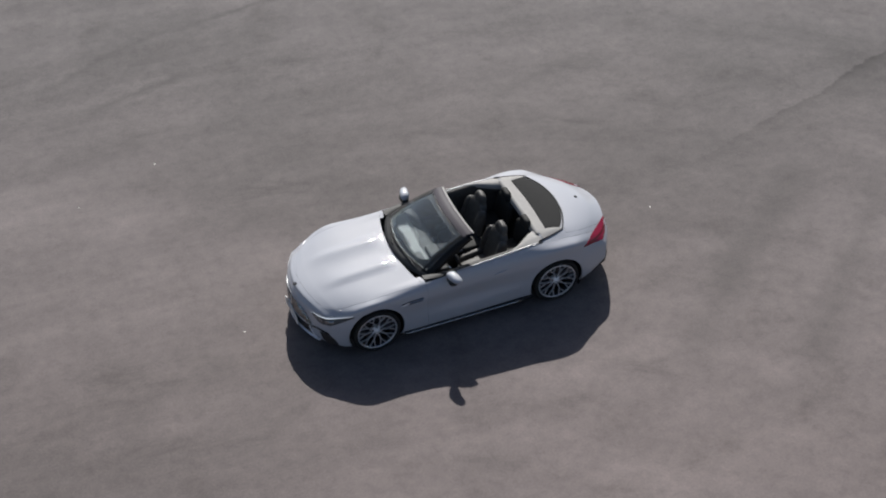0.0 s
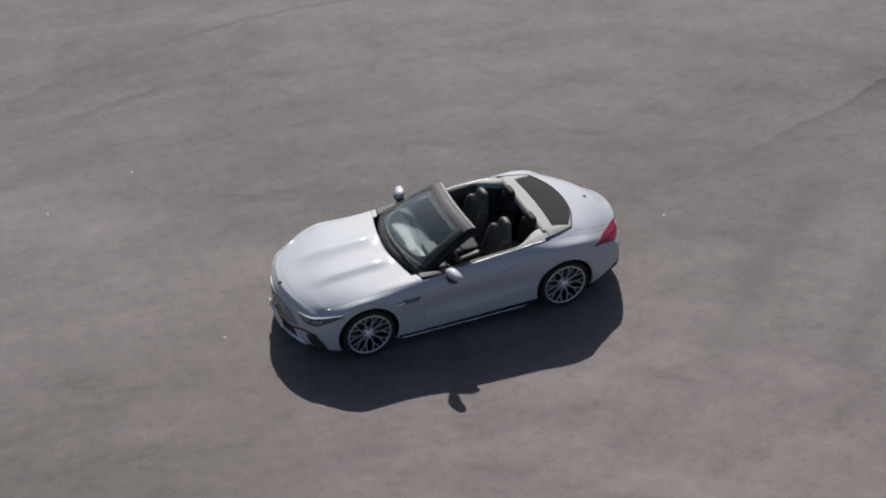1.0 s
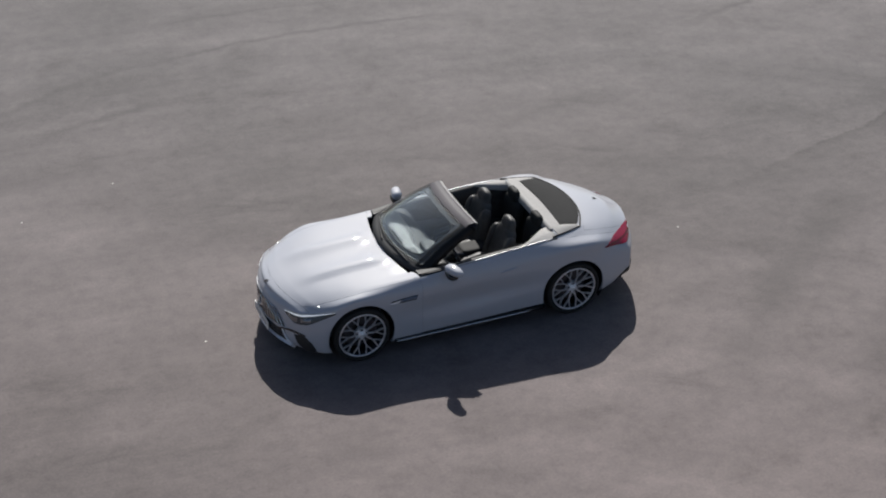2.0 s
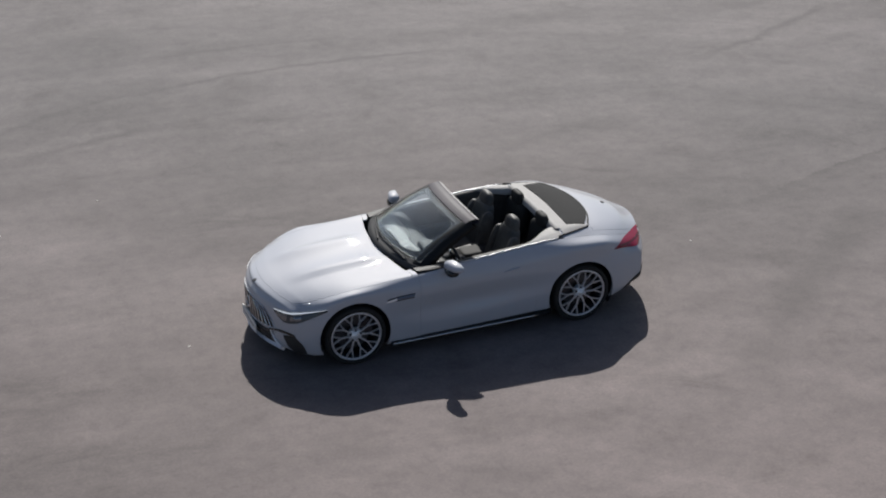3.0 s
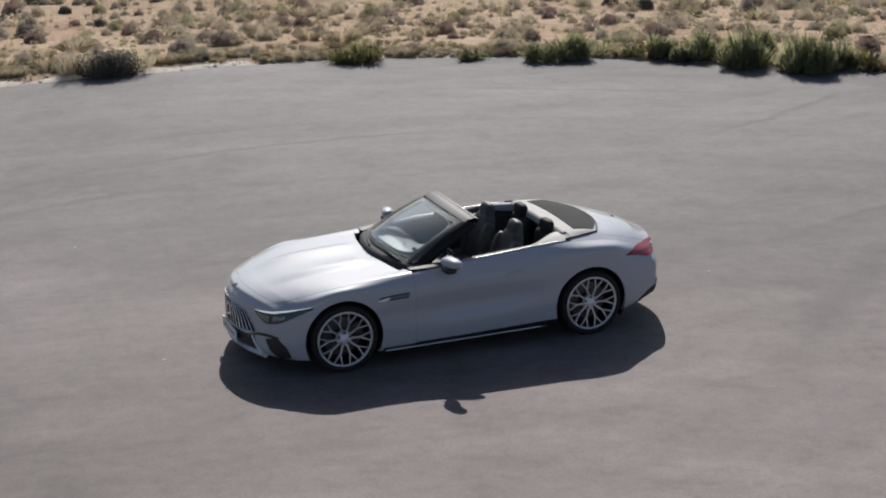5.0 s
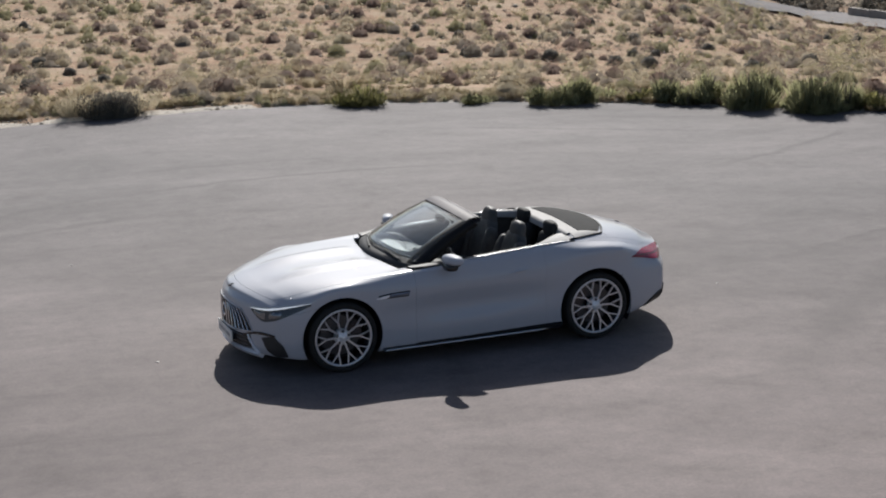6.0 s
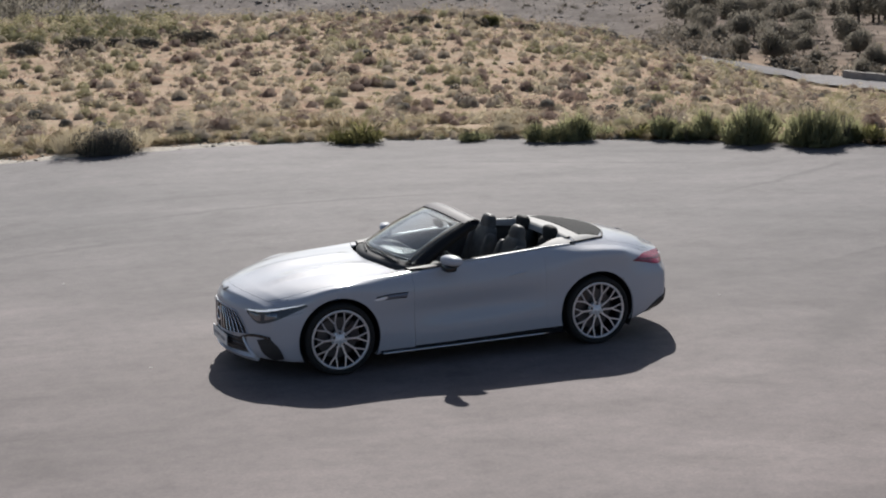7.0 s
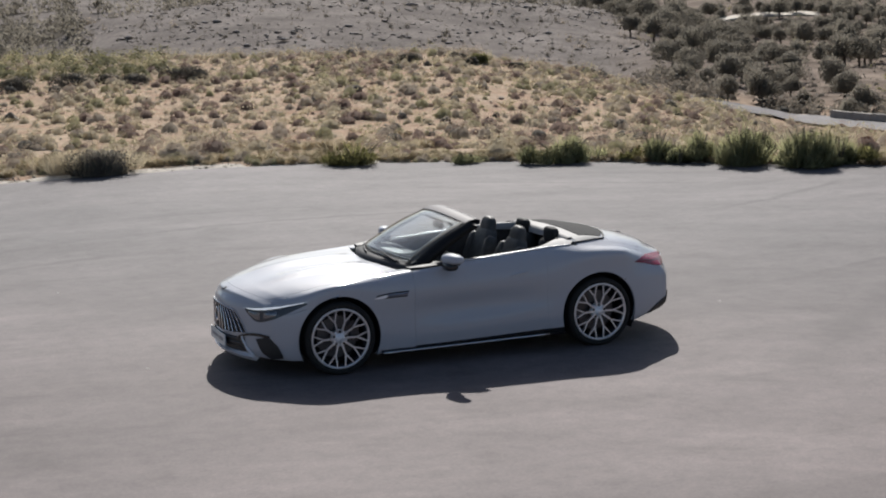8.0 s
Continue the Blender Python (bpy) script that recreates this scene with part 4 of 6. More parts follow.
def skin(quad_list, gap=0.0016, depth=0.018):
    """A body panel: welded quads with a thin gap and an inward fold round its border."""
    bm = bmesh.new()
    seen = {}
    for q in quad_list:
        vs = []
        for p in cut_quad(q):
            key = tuple(round(v, 4) for v in p)
            if key not in seen:
                seen[key] = bm.verts.new(p)
            if seen[key] not in vs:
                vs.append(seen[key])
        if len(vs) >= 3:
            try:
                bm.faces.new(vs)
            except ValueError:
                pass
    bmesh.ops.dissolve_degenerate(bm, dist=0.0006, edges=bm.edges)
    bmesh.ops.recalc_face_normals(bm, faces=bm.faces)
    bm.normal_update()
    mid = Vector((0, 0, 0.45))
    up = sum((f.normal.dot(f.calc_center_median() - mid) for f in bm.faces), 0.0)
    if up < 0:
        bmesh.ops.reverse_faces(bm, faces=bm.faces)
        bm.normal_update()
    rim = [e for e in bm.edges if len(e.link_faces) == 1]
    moves = {}
    for e in rim:
        f = e.link_faces[0]
        inward = f.calc_center_median() - (e.verts[0].co + e.verts[1].co) / 2
        t = (e.verts[1].co - e.verts[0].co).normalized()
        inward = (inward - t * inward.dot(t)).normalized()
        for v in e.verts:
            moves.setdefault(v, []).append((inward, f.normal.copy()))
    for v, lots in moves.items():
        v.co += sum((a for a, _ in lots), Vector()).normalized() * gap
    ext = bmesh.ops.extrude_edge_only(bm, edges=rim)["geom"]
    new_v = [g for g in ext if isinstance(g, bmesh.types.BMVert)]
    old = {tuple(round(c, 6) for c in v.co): n for v, n in ((v, sum((b for _, b in lots), Vector()).normalized()) for v, lots in moves.items())}
    for v in new_v:
        n = old.get(tuple(round(c, 6) for c in v.co))
        if n is not None:
            v.co -= n * depth
    for e in rim:
        if e.is_valid:
            e.smooth = False
    return bm


car = thing("convertible_car", "pale grey open-top two-door sports car parked on the asphalt", "car")

ROW = lambda k: SUB * k
front_low = panel_faces(lambda X, h, s: X < -2.165 and h >= ROW(1) or X < -1.66 and ROW(1) <= h < ROW(4)) + cap_faces(0, -1, ROW(1))
part("front_bumper", skin(front_low, 0.0004), PAINT, car, smooth=True)
part("bonnet", skin(panel_faces(lambda X, h, s: -2.165 < X < -0.66 and h >= ROW(6))), PAINT, car, "pale grey bonnet with two long domes", smooth=True)
for side in (-1, 1):
    part("front_wing", skin(panel_faces(lambda X, h, s: s == side and (-2.165 < X < -1.66 and ROW(4) <= h < ROW(6) or -1.66 < X < -0.60 and ROW(1) <= h < ROW(6)
                                                            or -0.66 < X < -0.60 and ROW(6) <= h < ROW(7)))), PAINT, car, smooth=True)
DOORS = {}
for side in (-1, 1):
    DOORS[side] = part("door", skin(panel_faces(lambda X, h, s: s == side and -0.60 < X < 0.78 and ROW(1) + 2 <= h < ROW(6)), 0.0007), PAINT, car, smooth=True)
for side in (-1, 1):
    part("sill", skin(panel_faces(lambda X, h, s: s == side and -0.60 < X < 1.35 and ROW(1) <= h < ROW(1) + 2)), BLACK_GLOSS, car, "gloss black sill", smooth=True)
part("rear_body", skin(panel_faces(lambda X, h, s: 0.78 < X < 1.35 and ROW(1) + 2 <= h < ROW(6) or X > 1.35 and ROW(1) <= h < ROW(6)) + cap_faces(len(STATIONS) - 1, 1, ROW(1)), 0.0006), PAINT, car, smooth=True)
part("rear_deck", skin(panel_faces(lambda X, h, s: 1.17 < X < 1.62 and h >= ROW(6) or X > 1.62 and ROW(6) <= h < ROW(6) + 3)), PAINT, car, smooth=True)
part("boot_lid", skin(panel_faces(lambda X, h, s: X > 1.62 and h >= ROW(6) + 3)), PAINT, car, "pale grey rounded boot lid", smooth=True)


# ---- surface to lay trim on ----
from mathutils.bvhtree import BVHTree

all_quads = panel_faces(lambda X, h, s: True) + cap_faces(0, -1) + cap_faces(len(STATIONS) - 1, 1)
_v, _f = [], []
for q in all_quads:
    b = len(_v)
    _v += q
    _f.append((b, b + 1, b + 2, b + 3))
SKIN = BVHTree.FromPolygons([Vector(p) for p in _v], _f)


def onto(p, way, lift=0.0):
    """The point where a line through p along way meets the body, lifted off it."""
    way = Vector(way).normalized()
    hit = SKIN.ray_cast(Vector(p) - way * 1.5, way)
    if hit[0] is None:
        loc, n, _, _ = SKIN.find_nearest(Vector(p))
    else:
        loc, n = hit[0], hit[1]
    if n.dot(way) > 0:
        n = -n
    return loc + n * lift, n


def draped(lower, upper, way, lift=0.004, thick=0.012, nu=24, nv=6, bulge=0.0):
    """A patch between two edge lines laid on the body along way, as a solid slab."""
    lo, up = smooth_line(lower, 8), smooth_line(upper, 8)
    at = lambda line, t: Vector(line[min(int(t * (len(line) - 1)), len(line) - 2)]).lerp(Vector(line[min(int(t * (len(line) - 1)), len(line) - 2) + 1]), t * (len(line) - 1) - min(int(t * (len(line) - 1)), len(line) - 2))
    bm = bmesh.new()
    top, bot = [], []
    for i in range(nu + 1):
        a, b = at(lo, i / nu), at(up, i / nu)
        rt, rb = [], []
        for k in range(nv + 1):
            s, t = 2 * i / nu - 1, 2 * k / nv - 1
            p, n = onto(a.lerp(b, k / nv), way, 0)
            rt.append(bm.verts.new(p + n * (lift + bulge * (1 - s * s) * (1 - t * t))))
            rb.append(bm.verts.new(p + n * (lift - thick)))
        top.append(rt)
        bot.append(rb)
    for i in range(nu):
        for k in range(nv):
            bm.faces.new((top[i][k], top[i + 1][k], top[i + 1][k + 1], top[i][k + 1]))
            bm.faces.new((bot[i][k], bot[i][k + 1], bot[i + 1][k + 1], bot[i + 1][k]))
    ring_t = [r[0] for r in top] + top[-1][1:] + [r[-1] for r in top[-2::-1]] + top[0][-2:0:-1]
    ring_b = [r[0] for r in bot] + bot[-1][1:] + [r[-1] for r in bot[-2::-1]] + bot[0][-2:0:-1]
    for k in range(len(ring_t)):
        q = (k + 1) % len(ring_t)
        f = bm.faces.new((ring_t[q], ring_t[k], ring_b[k], ring_b[q]))
        for e in f.edges:
            e.smooth = False
    bmesh.ops.recalc_face_normals(bm, faces=bm.faces)
    return bm


def trim_line(points, way, radius, lift=0.0, n=6):
    return tube([onto(p, way, lift)[0] for p in smooth_line(points, 8)], radius, n)


FWD, DOWN = (1, 0, 0), (0, 0, -1)


def flip(pts, s):
    return [(x, y * -s, z) for x, y, z in pts]


# ---- nose: grille, intakes, plate, lamps ----
G_TOP = [(-2.3, -0.37, 0.592), (-2.3, -0.2, 0.608), (-2.3, 0, 0.614), (-2.3, 0.2, 0.608), (-2.3, 0.37, 0.592)]
G_LOW = [(-2.3, -0.53, 0.395), (-2.3, -0.25, 0.368), (-2.3, 0, 0.36), (-2.3, 0.25, 0.368), (-2.3, 0.53, 0.395)]
grille = part("grille", draped(G_LOW, G_TOP, FWD, 0.002, 0.03, 30, 6), UNDER, car, "black grille with upright chrome bars", smooth=True)
part("grille_frame", trim_line(G_TOP, FWD, 0.006, 0.004), SATIN, grille)
part("grille_frame", trim_line(G_LOW, FWD, 0.006, 0.004), SATIN, grille)
part("grille_frame", trim_line([G_LOW[0], (-2.3, -0.465, 0.50), G_TOP[0]], FWD, 0.006, 0.004), SATIN, grille)
part("grille_frame", trim_line([G_LOW[-1], (-2.3, 0.465, 0.50), G_TOP[-1]], FWD, 0.006, 0.004), SATIN, grille)
for k in range(-7, 8):
    if k == 0:
        continue
    yt, yl = k * 0.049, k * 0.068
    part("grille_bar", trim_line([(-2.3, yl, 0.368 + abs(yl) * 0.05), (-2.3, (yl + yt) / 2 * 1.02, 0.50), (-2.3, yt, 0.604 - abs(yt) * 0.03)], FWD, 0.0050, 0.008), CHROME, grille)
bd = part("badge", lathe([(0.052, -0.005), (0.062, -0.005), (0.068, 0.0), (0.062, 0.006), (0.052, 0.006), (0.048, 0.0)], 40), CHROME, grille, "round chrome badge")
bd.rotation_euler = (0, 0, radians(-90))
bd.location = onto((-2.3, 0, 0.50), FWD, 0.012)[0]

nb = part("nose_badge", lathe([(0.0, -0.004), (0.026, -0.004), (0.030, 0.0), (0.026, 0.005), (0.0, 0.005)], 24, False), RIM_DARK, car, "small round dark badge on the nose")
spot, up_way = onto((-2.195, 0, 1.2), DOWN, 0.0)
nb.location, nb.rotation_euler = spot, Vector((0, 1, 0)).rotation_difference(up_way).to_euler()
LOW_IN = draped([(-2.3, -0.50, 0.215), (-2.3, 0, 0.20), (-2.3, 0.50, 0.215)], [(-2.3, -0.50, 0.352), (-2.3, 0, 0.338), (-2.3, 0.50, 0.352)], FWD, 0.003, 0.02, 24, 4)
part("lower_intake", LOW_IN, BLACK_MATT, car, "black lower air intake", smooth=True)
for zz in (0.25, 0.29, 0.33):
    part("intake_slat", trim_line([(-2.3, -0.46, zz), (-2.3, 0, zz - 0.006), (-2.3, 0.46, zz)], FWD, 0.005, 0.006), BLACK_GLOSS, car)
part("front_splitter", draped([(-2.3, -0.58, 0.158), (-2.3, -0.3, 0.150), (-2.3, 0, 0.148), (-2.3, 0.3, 0.150), (-2.3, 0.58, 0.158)],
                              [(-2.3, -0.58, 0.198), (-2.3, -0.3, 0.202), (-2.3, 0, 0.202), (-2.3, 0.3, 0.202), (-2.3, 0.58, 0.198)], FWD, 0.034, 0.05, 36, 3), SILVER, car, "bright silver front splitter", smooth=True)
for side in (-1, 1):
    part("splitter_end", trim_line(flip([(-2.3, 0.58, 0.20), (-2.3, 0.50, 0.30), (-2.3, 0.47, 0.36)], side), FWD, 0.011, 0.009), SILVER, car)
    lower = flip([(-2.075, 0.638, 0.358), (-2.05, 0.668, 0.285), (-2.015, 0.705, 0.225), (-1.955, 0.76, 0.182)], -side)
    upper = flip([(-1.995, 0.765, 0.392), (-1.935, 0.820, 0.330), (-1.908, 0.842, 0.255), (-1.90, 0.846, 0.195)], -side)
    brow_low = flip([(-2.193, 0.41, 0.330), (-2.137, 0.542, 0.376), (-2.062, 0.663, 0.386), (-1.985, 0.775, 0.380)], -side)
    brow_top = flip([(-2.193, 0.41, 0.350), (-2.137, 0.542, 0.398), (-2.062, 0.663, 0.412), (-1.985, 0.775, 0.402)], -side)
    si = part("side_intake", draped(lower, upper, (1, -0.45 * side, 0), 0.008, 0.03, 24, 5), BLACK_MATT, car, "black curved air intake", smooth=True)
    part("intake_blade", draped(brow_low, brow_top, (1, -0.45 * side, 0), 0.010, 0.02, 20, 3), BLACK_GLOSS, si, smooth=True)

plate = part("number_plate", box(0.012, 0.52, 0.112, (0, 0, 0), 0.003), PLATE, car, "white number plate with dark bars")
plate.location = onto((-2.3, 0, 0.283), FWD, 0.010)[0]
for yy, wd in ((-0.12, 0.16), (0.10, 0.20)):
    part("plate_bar", box(0.004, wd, 0.03, (-0.007, yy, 0)), PLATE_INK, plate)

for side in (-1, 1):
    way = (1, -0.9 * side, -0.15)
    lower = flip([(-2.13, 0.52, 0.610), (-2.04, 0.62, 0.518), (-1.92, 0.755, 0.548), (-1.78, 0.84, 0.620), (-1.63, 0.895, 0.690)], -side)
    upper = flip([(-2.13, 0.51, 0.635), (-2.02, 0.62, 0.646), (-1.90, 0.745, 0.665), (-1.78, 0.82, 0.686), (-1.64, 0.88, 0.708)], -side)
    lamp = part("headlamp", draped(lower, upper, way, 0.003, 0.03, 28, 8), LAMP_BOWL, car, "narrow dark headlamp with a bright top bar", smooth=True)
    mid = [tuple(Vector(a).lerp(Vector(b), 0.83)) for a, b in zip(lower, upper)]
    top = [tuple(Vector(a).lerp(Vector(b), 0.97)) for a, b in zip(lower, upper)]
    part("light_bar", draped(mid, top, way, 0.007, 0.006, 24, 3), LAMP_LED, lamp, "white light bar", smooth=True)
    for t0, t1, f0, f1 in ((0.12, 0.34, 0.18, 0.66), (0.40, 0.58, 0.22, 0.62)):
        pick = lambda line, t: tuple(Vector(smooth_line(line, 8)[int(t * 32)]))
        lo2 = [tuple(Vector(pick(lower, t)).lerp(Vector(pick(upper, t)), f0)) for t in (t0, (t0 + t1) / 2, t1)]
        up2 = [tuple(Vector(pick(lower, t)).lerp(Vector(pick(upper, t)), f1)) for t in (t0, (t0 + t1) / 2, t1)]
        part("reflector", draped(lo2, up2, way, 0.006, 0.006, 8, 4, 0.006), LAMP_IN, lamp, smooth=True)
    wp, wnrm = onto((-1.808, side * 0.758, 0.737), (0, -side, -1), 0.001)
    part("washer_nozzle", pillow(0.03, 0.02, 0.012, wp, 0.8, None, 10, 6), CHROME, car)

# ---- tail ----
for side in (-1, 1):
    way = (-1, -1.2 * side, -0.1)
    lower = flip([(1.76, 0.88, 0.798), (1.95, 0.85, 0.765), (2.10, 0.80, 0.728), (2.2, 0.70, 0.712), (2.3, 0.52, 0.715), (2.35, 0.36, 0.735)], -side)
    upper = flip([(1.76, 0.875, 0.806), (1.93, 0.83, 0.832), (2.05, 0.775, 0.836), (2.2, 0.66, 0.818), (2.3, 0.50, 0.800), (2.35, 0.35, 0.780)], -side)
    tl = part("tail_lamp", draped(lower, upper, way, 0.005, 0.03, 32, 6, 0.006), TAIL_RED, car, "red wrap-round tail lamp", smooth=True)
    part("lamp_line", draped([tuple(Vector(a).lerp(Vector(b), 0.36)) for a, b in zip(lower, upper)], [tuple(Vector(a).lerp(Vector(b), 0.50)) for a, b in zip(lower, upper)], way, 0.012, 0.005, 24, 2),
         principled("dark_red_line", (0.10, 0.004, 0.006), 0.2), tl, smooth=True)
part("rear_diffuser", draped([(2.4, -0.74, 0.285), (2.4, -0.4, 0.275), (2.4, 0, 0.27), (2.4, 0.4, 0.275), (2.4, 0.74, 0.285)],
                             [(2.4, -0.74, 0.42), (2.4, -0.4, 0.39), (2.4, 0, 0.38), (2.4, 0.4, 0.39), (2.4, 0.74, 0.42)], (-1, 0, 0), 0.006, 0.03, 30, 5), BLACK_MATT, car, "black rear diffuser", smooth=True)
for side in (-1, 1):
    lower = flip([(1.93, 0.88, 0.262), (2.10, 0.84, 0.275), (2.24, 0.75, 0.29)], -side)
    upper = flip([(1.97, 0.86, 0.29), (2.10, 0.82, 0.375), (2.24, 0.73, 0.445)], -side)
    part("diffuser_fin", draped(lower, upper, (-1, -1.0 * side, 0), 0.010, 0.03, 14, 5), BLACK_MATT, car, smooth=True)
    for yy in (0.44, 0.58):
        bm = lathe([(0.050, -0.04), (0.055, -0.04), (0.055, 0.05), (0.048, 0.05), (0.044, -0.03)], 24)
        bmesh.ops.transform(bm, matrix=Matrix.Rotation(radians(-90), 4, "Z"), verts=bm.verts)
        bmesh.ops.translate(bm, vec=(2.10, side * yy, 0.27), verts=bm.verts)
        part("tailpipe", bm, CHROME, car, smooth=True)
bb = part("boot_badge", lathe([(0.0, -0.004), (0.024, -0.004), (0.028, 0.0), (0.024, 0.005), (0.0, 0.005)], 24, False), RIM_DARK, car)
bp, bn = onto((2.06, 0, 1.2), DOWN, 0.001)
bb.matrix_basis = Matrix.Translation(bp) @ Vector(bn).to_track_quat("Y", "Z").to_matrix().to_4x4()

# ---- sides: vent, handle, sill strip, belt line, arches ----
for side in (-1, 1):
    way = (0, -side, 0)
    F = lambda pts: flip(pts, -side)
    v = part("wing_vent", draped(F([(-0.99, 1, 0.688), (-0.85, 1, 0.690), (-0.68, 1, 0.692)]), F([(-0.985, 1, 0.710), (-0.85, 1, 0.726), (-0.665, 1, 0.732)]), way, 0.003, 0.015, 16, 3), VENT_GREY, car, "slim wing vent with chrome fin", smooth=True)
    for pts in (((-0.985, 1, 0.712), (-0.85, 1, 0.728), (-0.665, 1, 0.734)), ((-0.90, 1, 0.688), (-0.80, 1, 0.690), (-0.68, 1, 0.691))):
        part("vent_edge", trim_line(F(pts), way, 0.0055, 0.004), BLACK_GLOSS, v)
    part("vent_fin", trim_line(F([(-0.86, 1, 0.710), (-0.76, 1, 0.714), (-0.675, 1, 0.718)]), way, 0.007, 0.006), CHROME, v)
    part("vent_tip", draped(F([(-1.005, 1, 0.686), (-0.94, 1, 0.684), (-0.88, 1, 0.696)]), F([(-1.005, 1, 0.694), (-0.94, 1, 0.710), (-0.88, 1, 0.716)]), way, 0.008, 0.01, 10, 3), BRIGHT, v, smooth=True)
    h = part("door_handle", draped(F([(0.385, 1, 0.782), (0.48, 1, 0.792), (0.585, 1, 0.804)]), F([(0.385, 1, 0.794), (0.48, 1, 0.812), (0.585, 1, 0.822)]), way, 0.009, 0.014, 14, 3, 0.010), PAINT, DOORS[side], "flush door handle", smooth=True)
    part("sill_strip", tube([(x, side * 0.944, 0.164 + 0.012 * (x + 0.9) / 1.7) for x in np.linspace(-0.93, 0.80, 12)], 0.0095, 8), CHROME, car, "bright sill strip", smooth=True)
    blade = [[(x, side * (0.80), 0.145), (x, side * 0.93, 0.155 + 0.012 * (x + 0.9) / 1.7), (x, side * 0.935, 0.172 + 0.012 * (x + 0.9) / 1.7), (x, side * 0.90, 0.20)] for x in np.linspace(-0.95, 0.97, 12)]
    part("sill_blade", sheet(blade, 0.006), BLACK_GLOSS, car, "black aerodynamic sill blade")
    belt = []
    for X in np.linspace(-0.16, 1.10, 24):
        w, z = float(curve_at(LINE_W[6], X)), float(curve_at(LINE_Z[6], X))
        belt.append((X, side * (w - 0.012), z + 0.004))
    part("belt_trim", tube(belt, 0.0085, 8), BELT, car, "bright belt-line trim", smooth=True)
    for cx, cz, ARCH in WHEELS:
        rows = []
        for k in range(41):
            a = radians(-28 + 236 * k / 40)
            x, z = cx + math.cos(a) * ARCH, cz + math.sin(a) * ARCH
            rows.append([(x, side * 0.93, z), (cx + math.cos(a) * (ARCH + 0.012), side * 0.80, cz + math.sin(a) * (ARCH + 0.012)), (cx + math.cos(a) * (ARCH + 0.012), side * 0.58, cz + math.sin(a) * (ARCH + 0.012)),
                         (cx + math.cos(a) * 0.05, side * 0.56, cz + math.sin(a) * 0.05)])
        rows = [[(x, y, max(z, 0.13)) for x, y, z in r] for r in rows]
        part("wheel_arch_liner", sheet(rows), UNDER, car, smooth=True)

# underside and inner shell
part("floor_pan", box(3.9, 1.15, 0.05, (0.05, 0, 0.17), 0.01), UNDER, car)
part("engine_block", box(1.38, 1.06, 0.46, (-1.34, 0, 0.39), 0.03), UNDER, car)
part("boot_floor", box(0.62, 1.10, 0.42, (1.85, 0, 0.45), 0.03), UNDER, car)
for side in (-1, 1):
    part("sill_box", box(1.85, 0.20, 0.30, (0.0, side * 0.78, 0.30), 0.02), UNDER, car)


